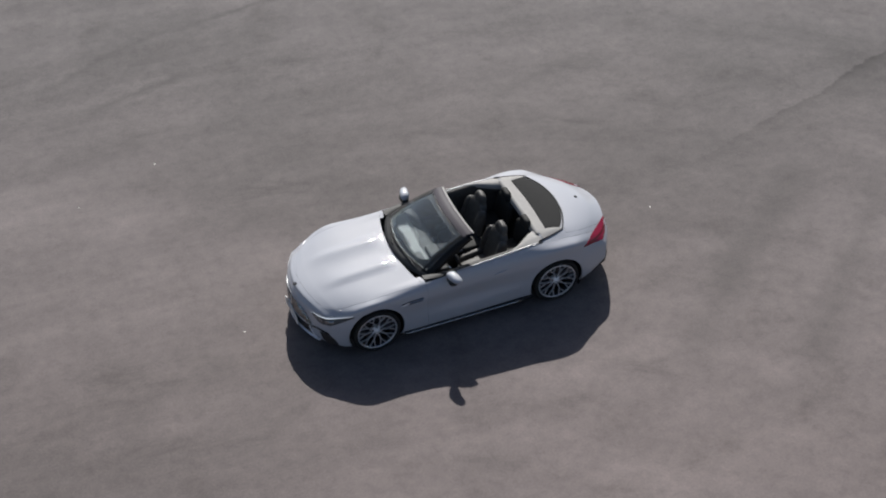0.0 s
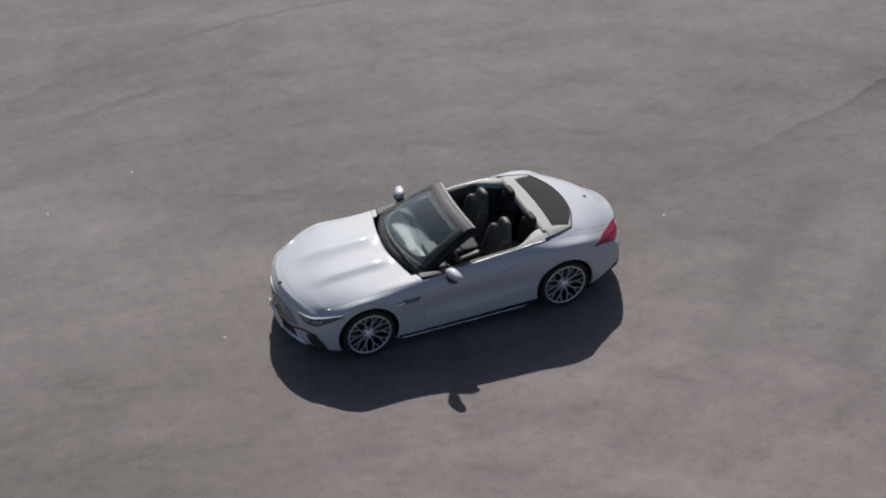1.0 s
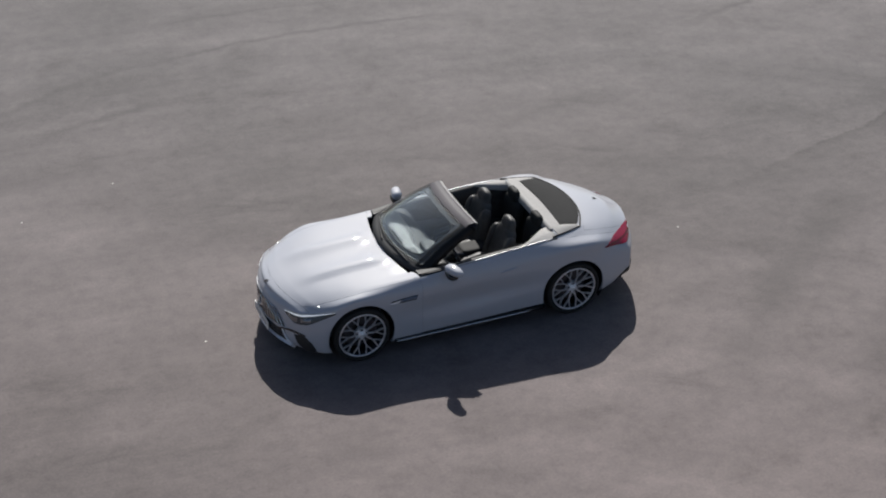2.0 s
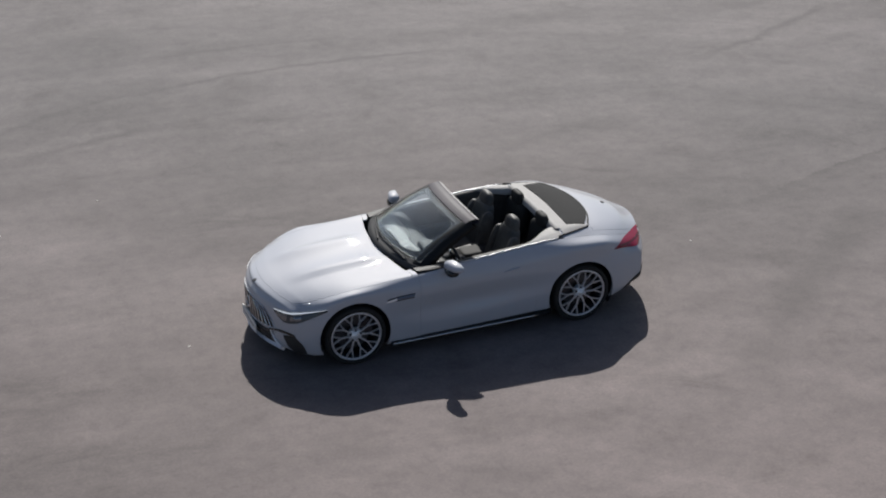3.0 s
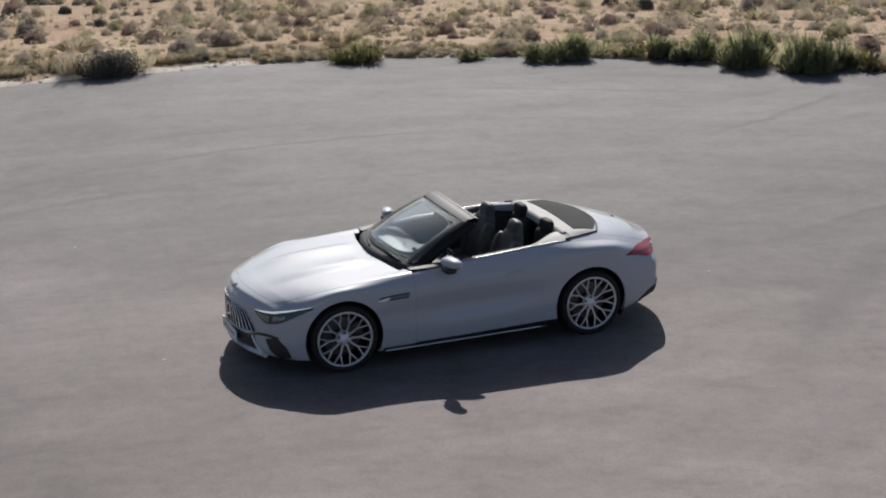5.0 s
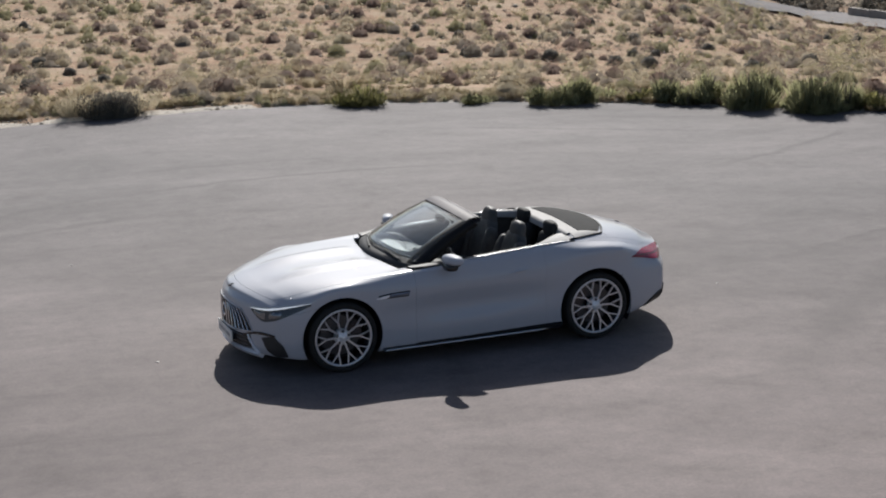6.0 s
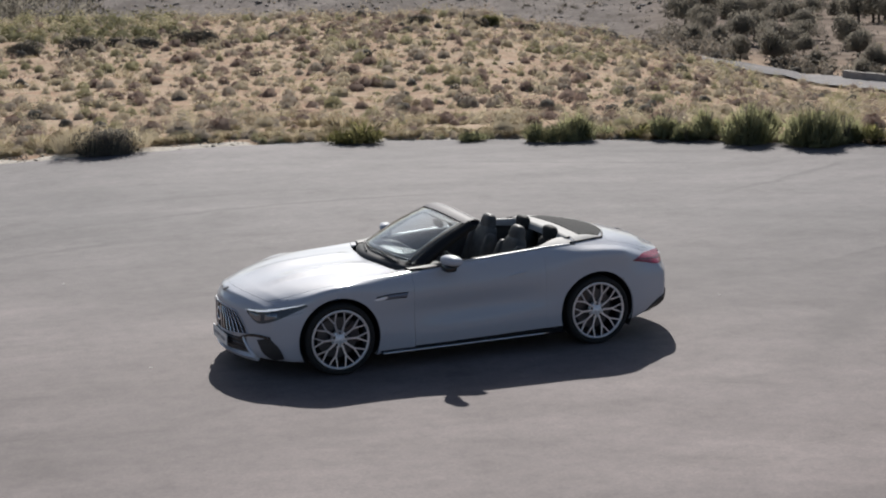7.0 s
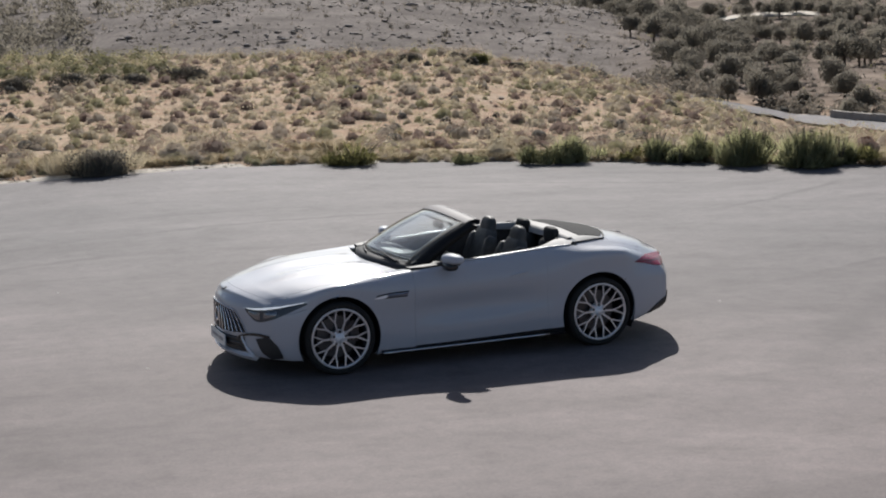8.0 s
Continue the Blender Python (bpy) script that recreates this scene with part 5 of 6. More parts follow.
# ---- wheels ----
def make_wheel(cx, side):
    """The wheel's outer face looks along the car's side; built facing -y."""
    m = Matrix.Translation((cx, side * 0.945, 0.345)) @ Matrix.Rotation(0 if side < 0 else math.pi, 4, "Z")
    R0, W = 0.345, 0.27
    rim = lathe([(0.283, 0.0), (0.288, 0.004), (0.286, 0.012), (0.268, 0.016), (0.262, 0.03), (0.258, 0.10), (0.262, 0.22), (0.285, 0.25), (0.288, 0.256), (0.272, 0.256), (0.250, 0.23), (0.246, 0.10), (0.252, 0.025), (0.266, 0.006), (0.276, 0.0)], 80)
    whl = part("wheel", rim, RIM_DARK, car, "multi-spoke bright alloy wheel", smooth=True)
    whl.matrix_basis = m
    tyre = lathe([(0.284, 0.012), (0.290, 0.002), (0.305, -0.008), (0.325, -0.006), (0.338, 0.006), (0.343, 0.022), (R0, 0.04), (R0, W - 0.05), (0.343, W - 0.03), (0.335, W - 0.012), (0.305, W), (0.285, W - 0.01)], 96)
    part("tyre", tyre, TYRE, whl, "low-profile black tyre", smooth=True)
    part("rim_lip", lathe([(0.2835, -0.001), (0.2885, 0.004), (0.2865, 0.013), (0.262, 0.014), (0.264, 0.004), (0.272, -0.001)], 80), RIM, whl, "bright rim lip", smooth=True)
    # ten spokes, each forked twice over
    for k in range(10):
        a = 2 * math.pi * k / 10
        bm = bmesh.new()

        def bar(r0, r1, a0, a1, w0, w1, y0, y1):
            p = [Vector((r * math.cos(t), y, r * math.sin(t))) for r, t, y in ((r0, a0, y0), (r1, a1, y1))]
            d = (p[1] - p[0]).normalized()
            s = Vector((-d.z, 0, d.x)).normalized()
            vs = []
            for q, w in ((p[0], w0), (p[1], w1)):
                vs.append([bm.verts.new(q + s * w), bm.verts.new(q + s * w * 0.75 + Vector((0, -0.006, 0))), bm.verts.new(q - s * w * 0.75 + Vector((0, -0.006, 0))), bm.verts.new(q - s * w), bm.verts.new(q + Vector((0, 0.028, 0)))])
            for i in range(5):
                bm.faces.new((vs[0][i], vs[0][(i + 1) % 5], vs[1][(i + 1) % 5], vs[1][i]))
            bm.faces.new(vs[0][::-1])
            bm.faces.new(vs[1])

        bar(0.045, 0.165, a, a, 0.0125, 0.0098, 0.036, 0.022)
        for sg in (-1, 1):
            bar(0.160, 0.272, a, a + sg * 0.175, 0.0088, 0.0070, 0.024, 0.006)
        bmesh.ops.recalc_face_normals(bm, faces=bm.faces)
        part("spoke", bm, RIM, whl)
    part("hub", lathe([(0.0, 0.018), (0.034, 0.018), (0.038, 0.024), (0.062, 0.034), (0.078, 0.040), (0.078, 0.09), (0.0, 0.09)], 40, False), BRIGHT, whl, smooth=True)
    part("hub_cap", lathe([(0.0, 0.012), (0.026, 0.013), (0.030, 0.02), (0.030, 0.04), (0.0, 0.04)], 32, False), BRIGHT, whl, smooth=True)
    for k in range(5):
        a = 2 * math.pi * k / 5 + 0.3
        b = lathe([(0.0, 0.026), (0.011, 0.026), (0.012, 0.03), (0.012, 0.06), (0.0, 0.05)], 12, False)
        bmesh.ops.translate(b, vec=(0.060 * math.cos(a), 0, 0.060 * math.sin(a)), verts=b.verts)
        part("wheel_bolt", b, BLACK_MATT, whl)
    part("brake_disc", lathe([(0.075, 0.125), (0.198, 0.125), (0.200, 0.128), (0.200, 0.155), (0.075, 0.155)], 64), DISC, whl, smooth=False)
    cal = lathe([(0.125, 0.095), (0.21, 0.095), (0.218, 0.105), (0.218, 0.18), (0.125, 0.18)], 64)
    for f in [f for f in cal.faces if abs((math.atan2(f.calc_center_median().z, f.calc_center_median().x * (1 if side < 0 else -1)) - (0.25 if cx < 0 else 2.6) + math.pi) % (2 * math.pi) - math.pi) > 0.55]:
        cal.faces.remove(f)
    for v in [v for v in cal.verts if not v.link_faces]:
        cal.verts.remove(v)
    bmesh.ops.holes_fill(cal, edges=cal.edges)
    part("brake_caliper", cal, CALIPER, whl, "dark grey brake caliper")
    part("wheel_back", lathe([(0.0, 0.19), (0.25, 0.19), (0.25, 0.20), (0.0, 0.20)], 40, False), UNDER, whl)


for cx in (-1.35, 1.35):
    for side in (-1, 1):
        make_wheel(cx, side)

# ---- windscreen ----
def ws_point(u, v, lift=0.0):
    """u from -1 to 1 across, v from foot to header."""
    foot = Vector((-0.735 + 0.19 * u * u + 0.03 * u**4, 0.715 * u, 0.955 - 0.035 * u * u))
    head = Vector((0.075 + 0.055 * u * u, 0.575 * u, 1.332 - 0.048 * u * u))
    p = foot.lerp(head, v)
    bow = 0.032 * math.sin(math.pi * v) * (1 - 0.25 * u * u)
    return p + Vector((-0.40, 0, 0.92)) * (bow + lift)


NU, NV = 28, 16
glass_rows = [[ws_point(-0.95 + 1.90 * k / NU, 0.05 + 0.89 * i / NV) for k in range(NU + 1)] for i in range(NV + 1)]
screen_glass = part("windscreen", sheet(glass_rows, 0.005), GLASS, car, "raked clear windscreen", smooth=True)
screen_glass.visible_shadow = False
for side in (-1, 1):
    pil = []
    for i in range(25):
        v = i / 24
        a, b, c = ws_point(side * 0.86, v, 0.006), ws_point(side * 1.0, v, 0.004), ws_point(side * 1.0, v)
        out = Vector((0.02, side * 0.030, -0.045))
        pil.append([a, b, b + out * 0.6, b + out + Vector((0.045, 0, -0.01)), a + Vector((0.05, 0, -0.05)), a])
    part("windscreen_pillar", sheet(pil), PILLAR, car, "black windscreen pillar", smooth=True)
hdr = []
for k in range(33):
    u = -0.965 + 1.93 * k / 32
    a = ws_point(u, 0.93, 0.007)
    b = ws_point(u, 1.0, 0.009)
    hdr.append([a, b, b + Vector((0.075, 0, 0.008)), b + Vector((0.118, 0, -0.012)), b + Vector((0.105, 0, -0.045)), b + Vector((0.0, 0, -0.045)), a + Vector((0, 0, -0.02)), a])
header = part("windscreen_header", sheet(hdr), HEADER, car, "dark windscreen header with a pale rear edge", smooth=True)
strip = []
for k in range(33):
    b = ws_point(-0.955 + 1.91 * k / 32, 1.0, 0.009)
    strip.append([b + Vector((0.086, 0, 0.0055)), b + Vector((0.092, 0, 0.0060)), b + Vector((0.120, 0, -0.0085)), b + Vector((0.124, 0, -0.020)), b + Vector((0.110, 0, -0.020))])
part("header_seal", sheet(strip), TRIM_GREY, header, "pale grey seal strip", smooth=True)
# printed black border of the glass, with rounded inner corners
border = [[], [], []]
for k in range(97):
    a = 2 * math.pi * k / 96
    ca, sa = math.cos(a), math.sin(a)
    m = max(abs(ca), abs(sa))
    e = (abs(ca) ** 6 + abs(sa) ** 6) ** (-1 / 6)
    for row, f in zip(border, (0.0, 0.5, 1.0)):
        uo, vo = 0.94 * ca / m, 0.495 + 0.44 * sa / m
        ui, vi = 0.80 * ca * e, (0.49 + 0.35 * sa * e)
        row.append(ws_point(uo + (ui - uo) * f, vo + (vi - vo) * f, -0.008))
part("glass_border", sheet(border), PILLAR, screen_glass, "black printed border", smooth=True)
cowl = []
for k in range(33):
    u = -1.0 + 2.0 * k / 32
    a = ws_point(u, 0.07, 0.004)
    b = ws_point(u, 0.0, 0.002)
    cowl.append([a, b, b + Vector((-0.05, 0, -0.012)), b + Vector((-0.05, 0, -0.06))])
part("scuttle", sheet(cowl), BLACK_MATT, car, "black scuttle panel", smooth=True)
for u0, u1 in ((-0.72, 0.02), (0.05, 0.78)):
    w = part("wiper", tube([ws_point(u0 + (u1 - u0) * k / 12, 0.055 + 0.012 * math.sin(math.pi * k / 12), 0.016) for k in range(13)], 0.006, 6), BLACK_MATT, car)
    part("wiper_arm", tube([ws_point(u0, 0.0, 0.015), ws_point((u0 + u1) / 2, 0.05, 0.03)], [0.010, 0.006], 6), BLACK_MATT, w)
part("rear_view_mirror", pillow(0.05, 0.22, 0.065, (0.02, 0, 1.185), 0.5), BLACK_GLOSS, car, smooth=True)
part("mirror_stem", tube([ws_point(0, 0.90) + Vector((0.02, 0, -0.01)), (0.02, 0, 1.20)], 0.012, 8), BLACK_GLOSS, car)
for side in (-1, 1):
    vis = part("sun_visor", box(0.16, 0.36, 0.016, (0, 0, 0), 0.006, Matrix.Rotation(radians(26), 4, "Y")), LEATHER, car)
    vis.location = ws_point(side * 0.46, 0.86) + Vector((0.07, 0, -0.055))

# black corner between the windscreen pillar and the door mirror
for side in (-1, 1):
    low = flip([(-0.60, 0.795, 1.2), (-0.42, 0.832, 1.2), (-0.24, 0.836, 1.2)], -side)
    high = flip([(-0.60, 0.700, 1.2), (-0.42, 0.735, 1.2), (-0.24, 0.765, 1.2)], -side)
    part("mirror_corner", draped(low, high, DOWN, 0.016, 0.02, 14, 5, 0.008), BLACK_MATT, car, "black corner trim at the door mirror", smooth=True)

# ---- door mirrors ----
for side in (-1, 1):
    bm = pillow(0.185, 0.260, 0.150, (0, 0, 0), 0.72)
    for v in bm.verts:
        t = (v.co.y * side + 0.13) / 0.26
        v.co.x *= 0.78 + 0.25 * (1 - t) if v.co.x < 0 else 0.6
        v.co.z *= (1.0 - 0.30 * t) * (1.0 if v.co.z > 0 else 0.62)
        v.co.x += 0.05 * t
        v.co.z += 0.012 * t
        if v.co.z < 0:
            v.co.x *= 0.90
            v.co.y *= 0.95
    mid = Vector((-0.262, side * 1.015, 0.995)) if side < 0 else Vector((-0.222, side * 0.955, 0.995))
    mk = 0.93 if side > 0 else 1.0
    bmesh.ops.scale(bm, vec=(mk, mk, mk), verts=bm.verts)
    bmesh.ops.translate(bm, vec=mid, verts=bm.verts)
    mir = part("door_mirror", bm, PAINT, car, "pale grey door mirror on a black foot", smooth=True)
    part("mirror_glass", pillow(0.018, 0.195 * mk, 0.092 * mk, mid + Vector((0.052, 0, 0.006)), 0.5), MIRROR_GLASS, mir, smooth=True)
    part("mirror_base", pillow(0.135 * mk, 0.190 * mk, 0.085 * mk, mid + Vector((-0.004, -side * 0.028, -0.050)), 0.7), BLACK_GLOSS, mir, "gloss black lower mirror shell", smooth=True)
    part("mirror_arm", tube([(-0.25, side * 0.82, 0.925), (-0.255, side * 0.88, 0.935), mid + Vector((0, -side * 0.07, -0.052))], [0.034, 0.030, 0.028], 10), BLACK_GLOSS, mir, smooth=True)

# ---- cabin ----
for side in (-1, 1):
    rows = []
    for X in np.linspace(-0.60, 1.20, 30):
        w, z = float(curve_at(LINE_W[6], X)), float(curve_at(LINE_Z[6], X))
        t = float(smooth01((X - 0.75) / 0.45))
        iw = 0.735 - 0.12 * t
        rows.append([(X, side * (w - 0.004), z - 0.012), (X, side * (w - 0.02), z + 0.003), (X, side * (iw + 0.03), z + 0.010 * (1 - t) + 0.018 * t), (X, side * iw, z - 0.015), (X, side * (iw - 0.02), z - 0.12), (X, side * (iw - 0.01), 0.62), (X, side * (iw - 0.045), 0.56), (X, side * (iw - 0.02), 0.30)])
    part("door_lining", sheet(rows), LEATHER, car, "dark leather door lining", smooth=True)
    part("armrest", pillow(0.62, 0.10, 0.07, (0.12, side * 0.665, 0.66), 0.45), LEATHER_GREY, car, smooth=True)
    # body-coloured shoulder beside the folded roof
    rows = []
    for X in np.linspace(0.70, 1.20, 16):
        w, z = float(curve_at(LINE_W[6], X)), float(curve_at(LINE_Z[6], X))
        t = float(smooth01((X - 0.70) / 0.45))
        a = w - 0.018
        b = w - 0.05 - 0.20 * t
        rows.append([(X, side * a, z + 0.006), (X, side * (a * 0.6 + b * 0.4), z + 0.018 + 0.012 * t), (X, side * b, z + 0.012 + 0.028 * t), (X, side * (b - 0.008), z - 0.03)])
    part("roof_side_cover", sheet(rows), TRIM_GREY, car, "pale grey trim beside the folded roof", smooth=True)
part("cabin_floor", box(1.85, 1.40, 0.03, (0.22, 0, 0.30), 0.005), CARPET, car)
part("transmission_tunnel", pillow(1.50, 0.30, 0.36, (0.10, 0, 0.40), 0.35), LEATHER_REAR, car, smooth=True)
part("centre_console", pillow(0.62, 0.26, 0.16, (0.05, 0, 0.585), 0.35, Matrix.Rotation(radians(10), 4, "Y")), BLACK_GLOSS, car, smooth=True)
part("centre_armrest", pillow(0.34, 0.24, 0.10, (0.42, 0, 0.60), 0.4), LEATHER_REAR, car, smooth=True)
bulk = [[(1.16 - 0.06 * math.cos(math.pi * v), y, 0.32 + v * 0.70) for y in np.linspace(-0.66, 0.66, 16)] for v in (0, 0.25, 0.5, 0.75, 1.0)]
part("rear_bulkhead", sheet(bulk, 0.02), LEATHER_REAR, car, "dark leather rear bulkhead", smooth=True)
rim_rows = []
for y in np.linspace(-0.64, 0.64, 30):
    z, _ = onto((1.19, y, 1.5), DOWN)
    rim_rows.append([(1.205, y, z.z + 0.004), (1.175, y, z.z + 0.016), (1.135, y, z.z + 0.004), (1.12, y, z.z - 0.06)])
part("rear_shelf_edge", sheet(rim_rows), TRIM_GREY, car, smooth=True)

# dashboard, displays, steering wheel
dash = []
for y in np.linspace(-0.70, 0.70, 36):
    hood_up = 0.028 * math.exp(-(((y + 0.36) / 0.17) ** 2))
    dash.append([(-0.60 + 0.05 * y * y, y, 0.905), (-0.42, y, 0.930 + hood_up * 0.5), (-0.24, y, 0.925 + hood_up), (-0.175, y, 0.905 + hood_up), (-0.165, y, 0.86), (-0.20, y, 0.74), (-0.16, y, 0.66), (-0.25, y, 0.42)])
dashboard = part("dashboard", sheet(dash, 0.01), LEATHER, car, "dark leather dashboard with round vents", smooth=True)
# the sun patch on the upper dash, laid on as a paler sheet
top_rows = []
for r in [r for r in dash if abs(r[0][1]) < 0.63]:
    back = 0.12 + 0.45 * float(smooth01((r[0][1] + 0.15) / 0.3))
    top_rows.append([Vector(r[0]).lerp(Vector(r[1]), f) + Vector((0, 0, 0.005)) for f in (0.16, 0.5, 1.0)] + [Vector(r[1]).lerp(Vector(r[2]), back) + Vector((0, 0, 0.004))])
part("dash_sun_patch", sheet(top_rows, 0.004), DASH_SUNLIT, dashboard, "upper dashboard with its sunlit patch painted pale grey", smooth=True)
part("projector_well", pillow(0.13, 0.25, 0.030, (-0.480, -0.35, 0.932), 0.7), LEATHER, dashboard, "dark oval well of the head-up display", smooth=True)
part("demister_slot", pillow(0.030, 0.34, 0.020, (-0.520, 0.10, 0.925), 0.5), BLACK_MATT, dashboard, smooth=True)
part("instrument_cowl", pillow(0.20, 0.38, 0.085, (-0.275, -0.365, 0.945), 0.55), LEATHER, dashboard, "dark leather cowl over the instruments", smooth=True)
for y in (-0.62, -0.14, 0.0, 0.14, 0.62):
    b = lathe([(0.030, -0.012), (0.040, -0.012), (0.042, 0.0), (0.040, 0.02), (0.030, 0.02)], 24)
    bmesh.ops.transform(b, matrix=Matrix.Rotation(radians(-90), 4, "Z"), verts=b.verts)
    bmesh.ops.translate(b, vec=(-0.165, y, 0.835), verts=b.verts)
    part("air_vent", b, CHROME, dashboard, smooth=True)
part("driver_display", box(0.02, 0.30, 0.12, (-0.20, -0.36, 0.915), 0.006, Matrix.Rotation(radians(-18), 4, "Y")), SCREEN, dashboard)
part("centre_display", box(0.016, 0.19, 0.29, (-0.13, 0, 0.745), 0.006, Matrix.Rotation(radians(-32), 4, "Y")), SCREEN, dashboard)
tilt = Matrix.Translation((0.03, -0.37, 0.80)) @ Matrix.Rotation(radians(-24), 4, "Y")
ring = [tilt @ Vector((0, 0.180 * math.cos(2 * math.pi * k / 36), 0.172 * math.sin(2 * math.pi * k / 36) * (0.94 if math.sin(2 * math.pi * k / 36) < 0 else 1))) for k in range(36)]
steer = part("steering_wheel", tube(ring, 0.0165, 10, True), LEATHER, car, "dark leather steering wheel with silver spokes", smooth=True)
boss = part("wheel_boss", pillow(0.06, 0.15, 0.13, (0, 0, 0), 0.6), LEATHER, steer, smooth=True)
boss.matrix_basis = tilt
for a in (0.12, math.pi - 0.12, -math.pi / 2 - 0.25, -math.pi / 2 + 0.25):
    part("wheel_spoke", tube([tilt @ Vector((-0.01, 0.05 * math.cos(a), 0.05 * math.sin(a))), tilt @ Vector((0, 0.172 * math.cos(a), 0.165 * math.sin(a)))], [0.017, 0.012], 6), SATIN, steer)
part("steering_column", tube([tilt @ Vector((0, 0, 0)), (-0.24, -0.37, 0.74)], 0.04, 12), BLACK_MATT, car)


def make_seat(y):
    """A front sports seat with fixed head restraint."""
    s = part("seat", pillow(0.50, 0.36, 0.17, (0.36, y, 0.475), 0.45, Matrix.Rotation(radians(-8), 4, "Y")), LEATHER_SEAT, car, "dark leather sports seat with fixed head restraint", smooth=True)
    for sg in (-1, 1):
        part("seat_bolster", pillow(0.48, 0.11, 0.15, (0.36, y + sg * 0.205, 0.53), 0.6, Matrix.Rotation(radians(-8), 4, "Y")), LEATHER_SEAT, s, smooth=True)
    lean = Matrix.Rotation(radians(17), 4, "Y")
    back = pillow(0.14, 0.40, 0.60, (0, 0, 0), 0.42, None, 32, 22)
    for v in back.verts:
        v.co.y *= 1.0 - 0.22 * max(0, v.co.z / 0.3) ** 2
    bmesh.ops.transform(back, matrix=lean, verts=back.verts)
    bmesh.ops.translate(back, vec=(0.645, y, 0.775), verts=back.verts)
    part("backrest", back, LEATHER_SEAT, s, smooth=True)
    for sg in (-1, 1):
        b = pillow(0.15, 0.10, 0.50, (-0.025, sg * 0.215, -0.03), 0.6, Matrix.Rotation(radians(sg * 5), 4, "X"))
        bmesh.ops.transform(b, matrix=lean, verts=b.verts)
        bmesh.ops.translate(b, vec=(0.645, y, 0.775), verts=b.verts)
        part("back_bolster", b, LEATHER_SEAT, s, smooth=True)
    hd = pillow(0.11, 0.265, 0.245, (0, 0, 0), 0.60)
    for v in hd.verts:
        v.co.y *= 1.0 - 0.16 * v.co.z / 0.12
    bmesh.ops.transform(hd, matrix=Matrix.Rotation(radians(12), 4, "Y"), verts=hd.verts)
    bmesh.ops.translate(hd, vec=(0.725, y, 1.050), verts=hd.verts)
    part("head_restraint", hd, LEATHER_SEAT, s, smooth=True)
    part("seat_vent", pillow(0.03, 0.13, 0.035, (0.665, y, 0.975), 0.6), SATIN, s)
    part("seat_rail", box(0.46, 0.34, 0.10, (0.36, y, 0.36), 0.01), BLACK_MATT, s)


for y in (-0.365, 0.365):
    make_seat(y)
for y in (-0.33, 0.33):
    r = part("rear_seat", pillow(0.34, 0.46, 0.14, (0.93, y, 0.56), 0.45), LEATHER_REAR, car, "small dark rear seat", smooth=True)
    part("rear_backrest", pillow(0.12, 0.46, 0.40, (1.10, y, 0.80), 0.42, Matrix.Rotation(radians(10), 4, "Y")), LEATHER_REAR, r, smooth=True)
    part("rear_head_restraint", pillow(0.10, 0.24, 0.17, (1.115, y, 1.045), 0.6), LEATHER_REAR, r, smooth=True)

# folded roof panel behind the cabin
F0 = [(1.305, -0.575, 1.2), (1.318, -0.3, 1.2), (1.325, 0, 1.2), (1.318, 0.3, 1.2), (1.305, 0.575, 1.2)]
F1 = [(1.515, -0.610, 1.2), (1.655, -0.36, 1.2), (1.705, 0, 1.2), (1.655, 0.36, 1.2), (1.515, 0.610, 1.2)]
F2 = [(1.535, -0.650, 1.2), (1.672, -0.36, 1.2), (1.722, 0, 1.2), (1.672, 0.36, 1.2), (1.535, 0.650, 1.2)]
part("folded_roof_panel", draped(F0, F1, DOWN, 0.012, 0.016, 36, 12, 0.010), FABRIC, car, "black fabric panel of the folded roof", smooth=True)
for side in (-1, 1):
    outer = flip([(1.19, 0.742, 1.2), (1.35, 0.704, 1.2), (1.525, 0.648, 1.2)], -side)
    inner = flip([(1.19, 0.600, 1.2), (1.32, 0.588, 1.2), (1.515, 0.618, 1.2)], -side)
    part("roof_corner_cover", draped(outer, inner, DOWN, 0.008, 0.012, 16, 4, 0.006), TRIM_GREY, car, "pale grey trim beside the folded roof", smooth=True)
part("roof_front_cover", draped([(1.185, -0.60, 1.2), (1.19, 0, 1.2), (1.185, 0.60, 1.2)], [(1.298, -0.585, 1.2), (1.318, 0, 1.2), (1.298, 0.585, 1.2)], DOWN, 0.008, 0.012, 30, 4), TRIM_GREY, car, "pale grey trim ahead of the folded roof", smooth=True)
seal = smooth_line(F2, 8)
part("roof_seal", tube([onto(p, DOWN, 0.006)[0] for p in [(1.12, -0.772, 1.2), (1.28, -0.732, 1.2), (1.42, -0.694, 1.2)] + seal + [(1.42, 0.694, 1.2), (1.28, 0.732, 1.2), (1.12, 0.772, 1.2)]], 0.010, 6), PILLAR, car, smooth=True)

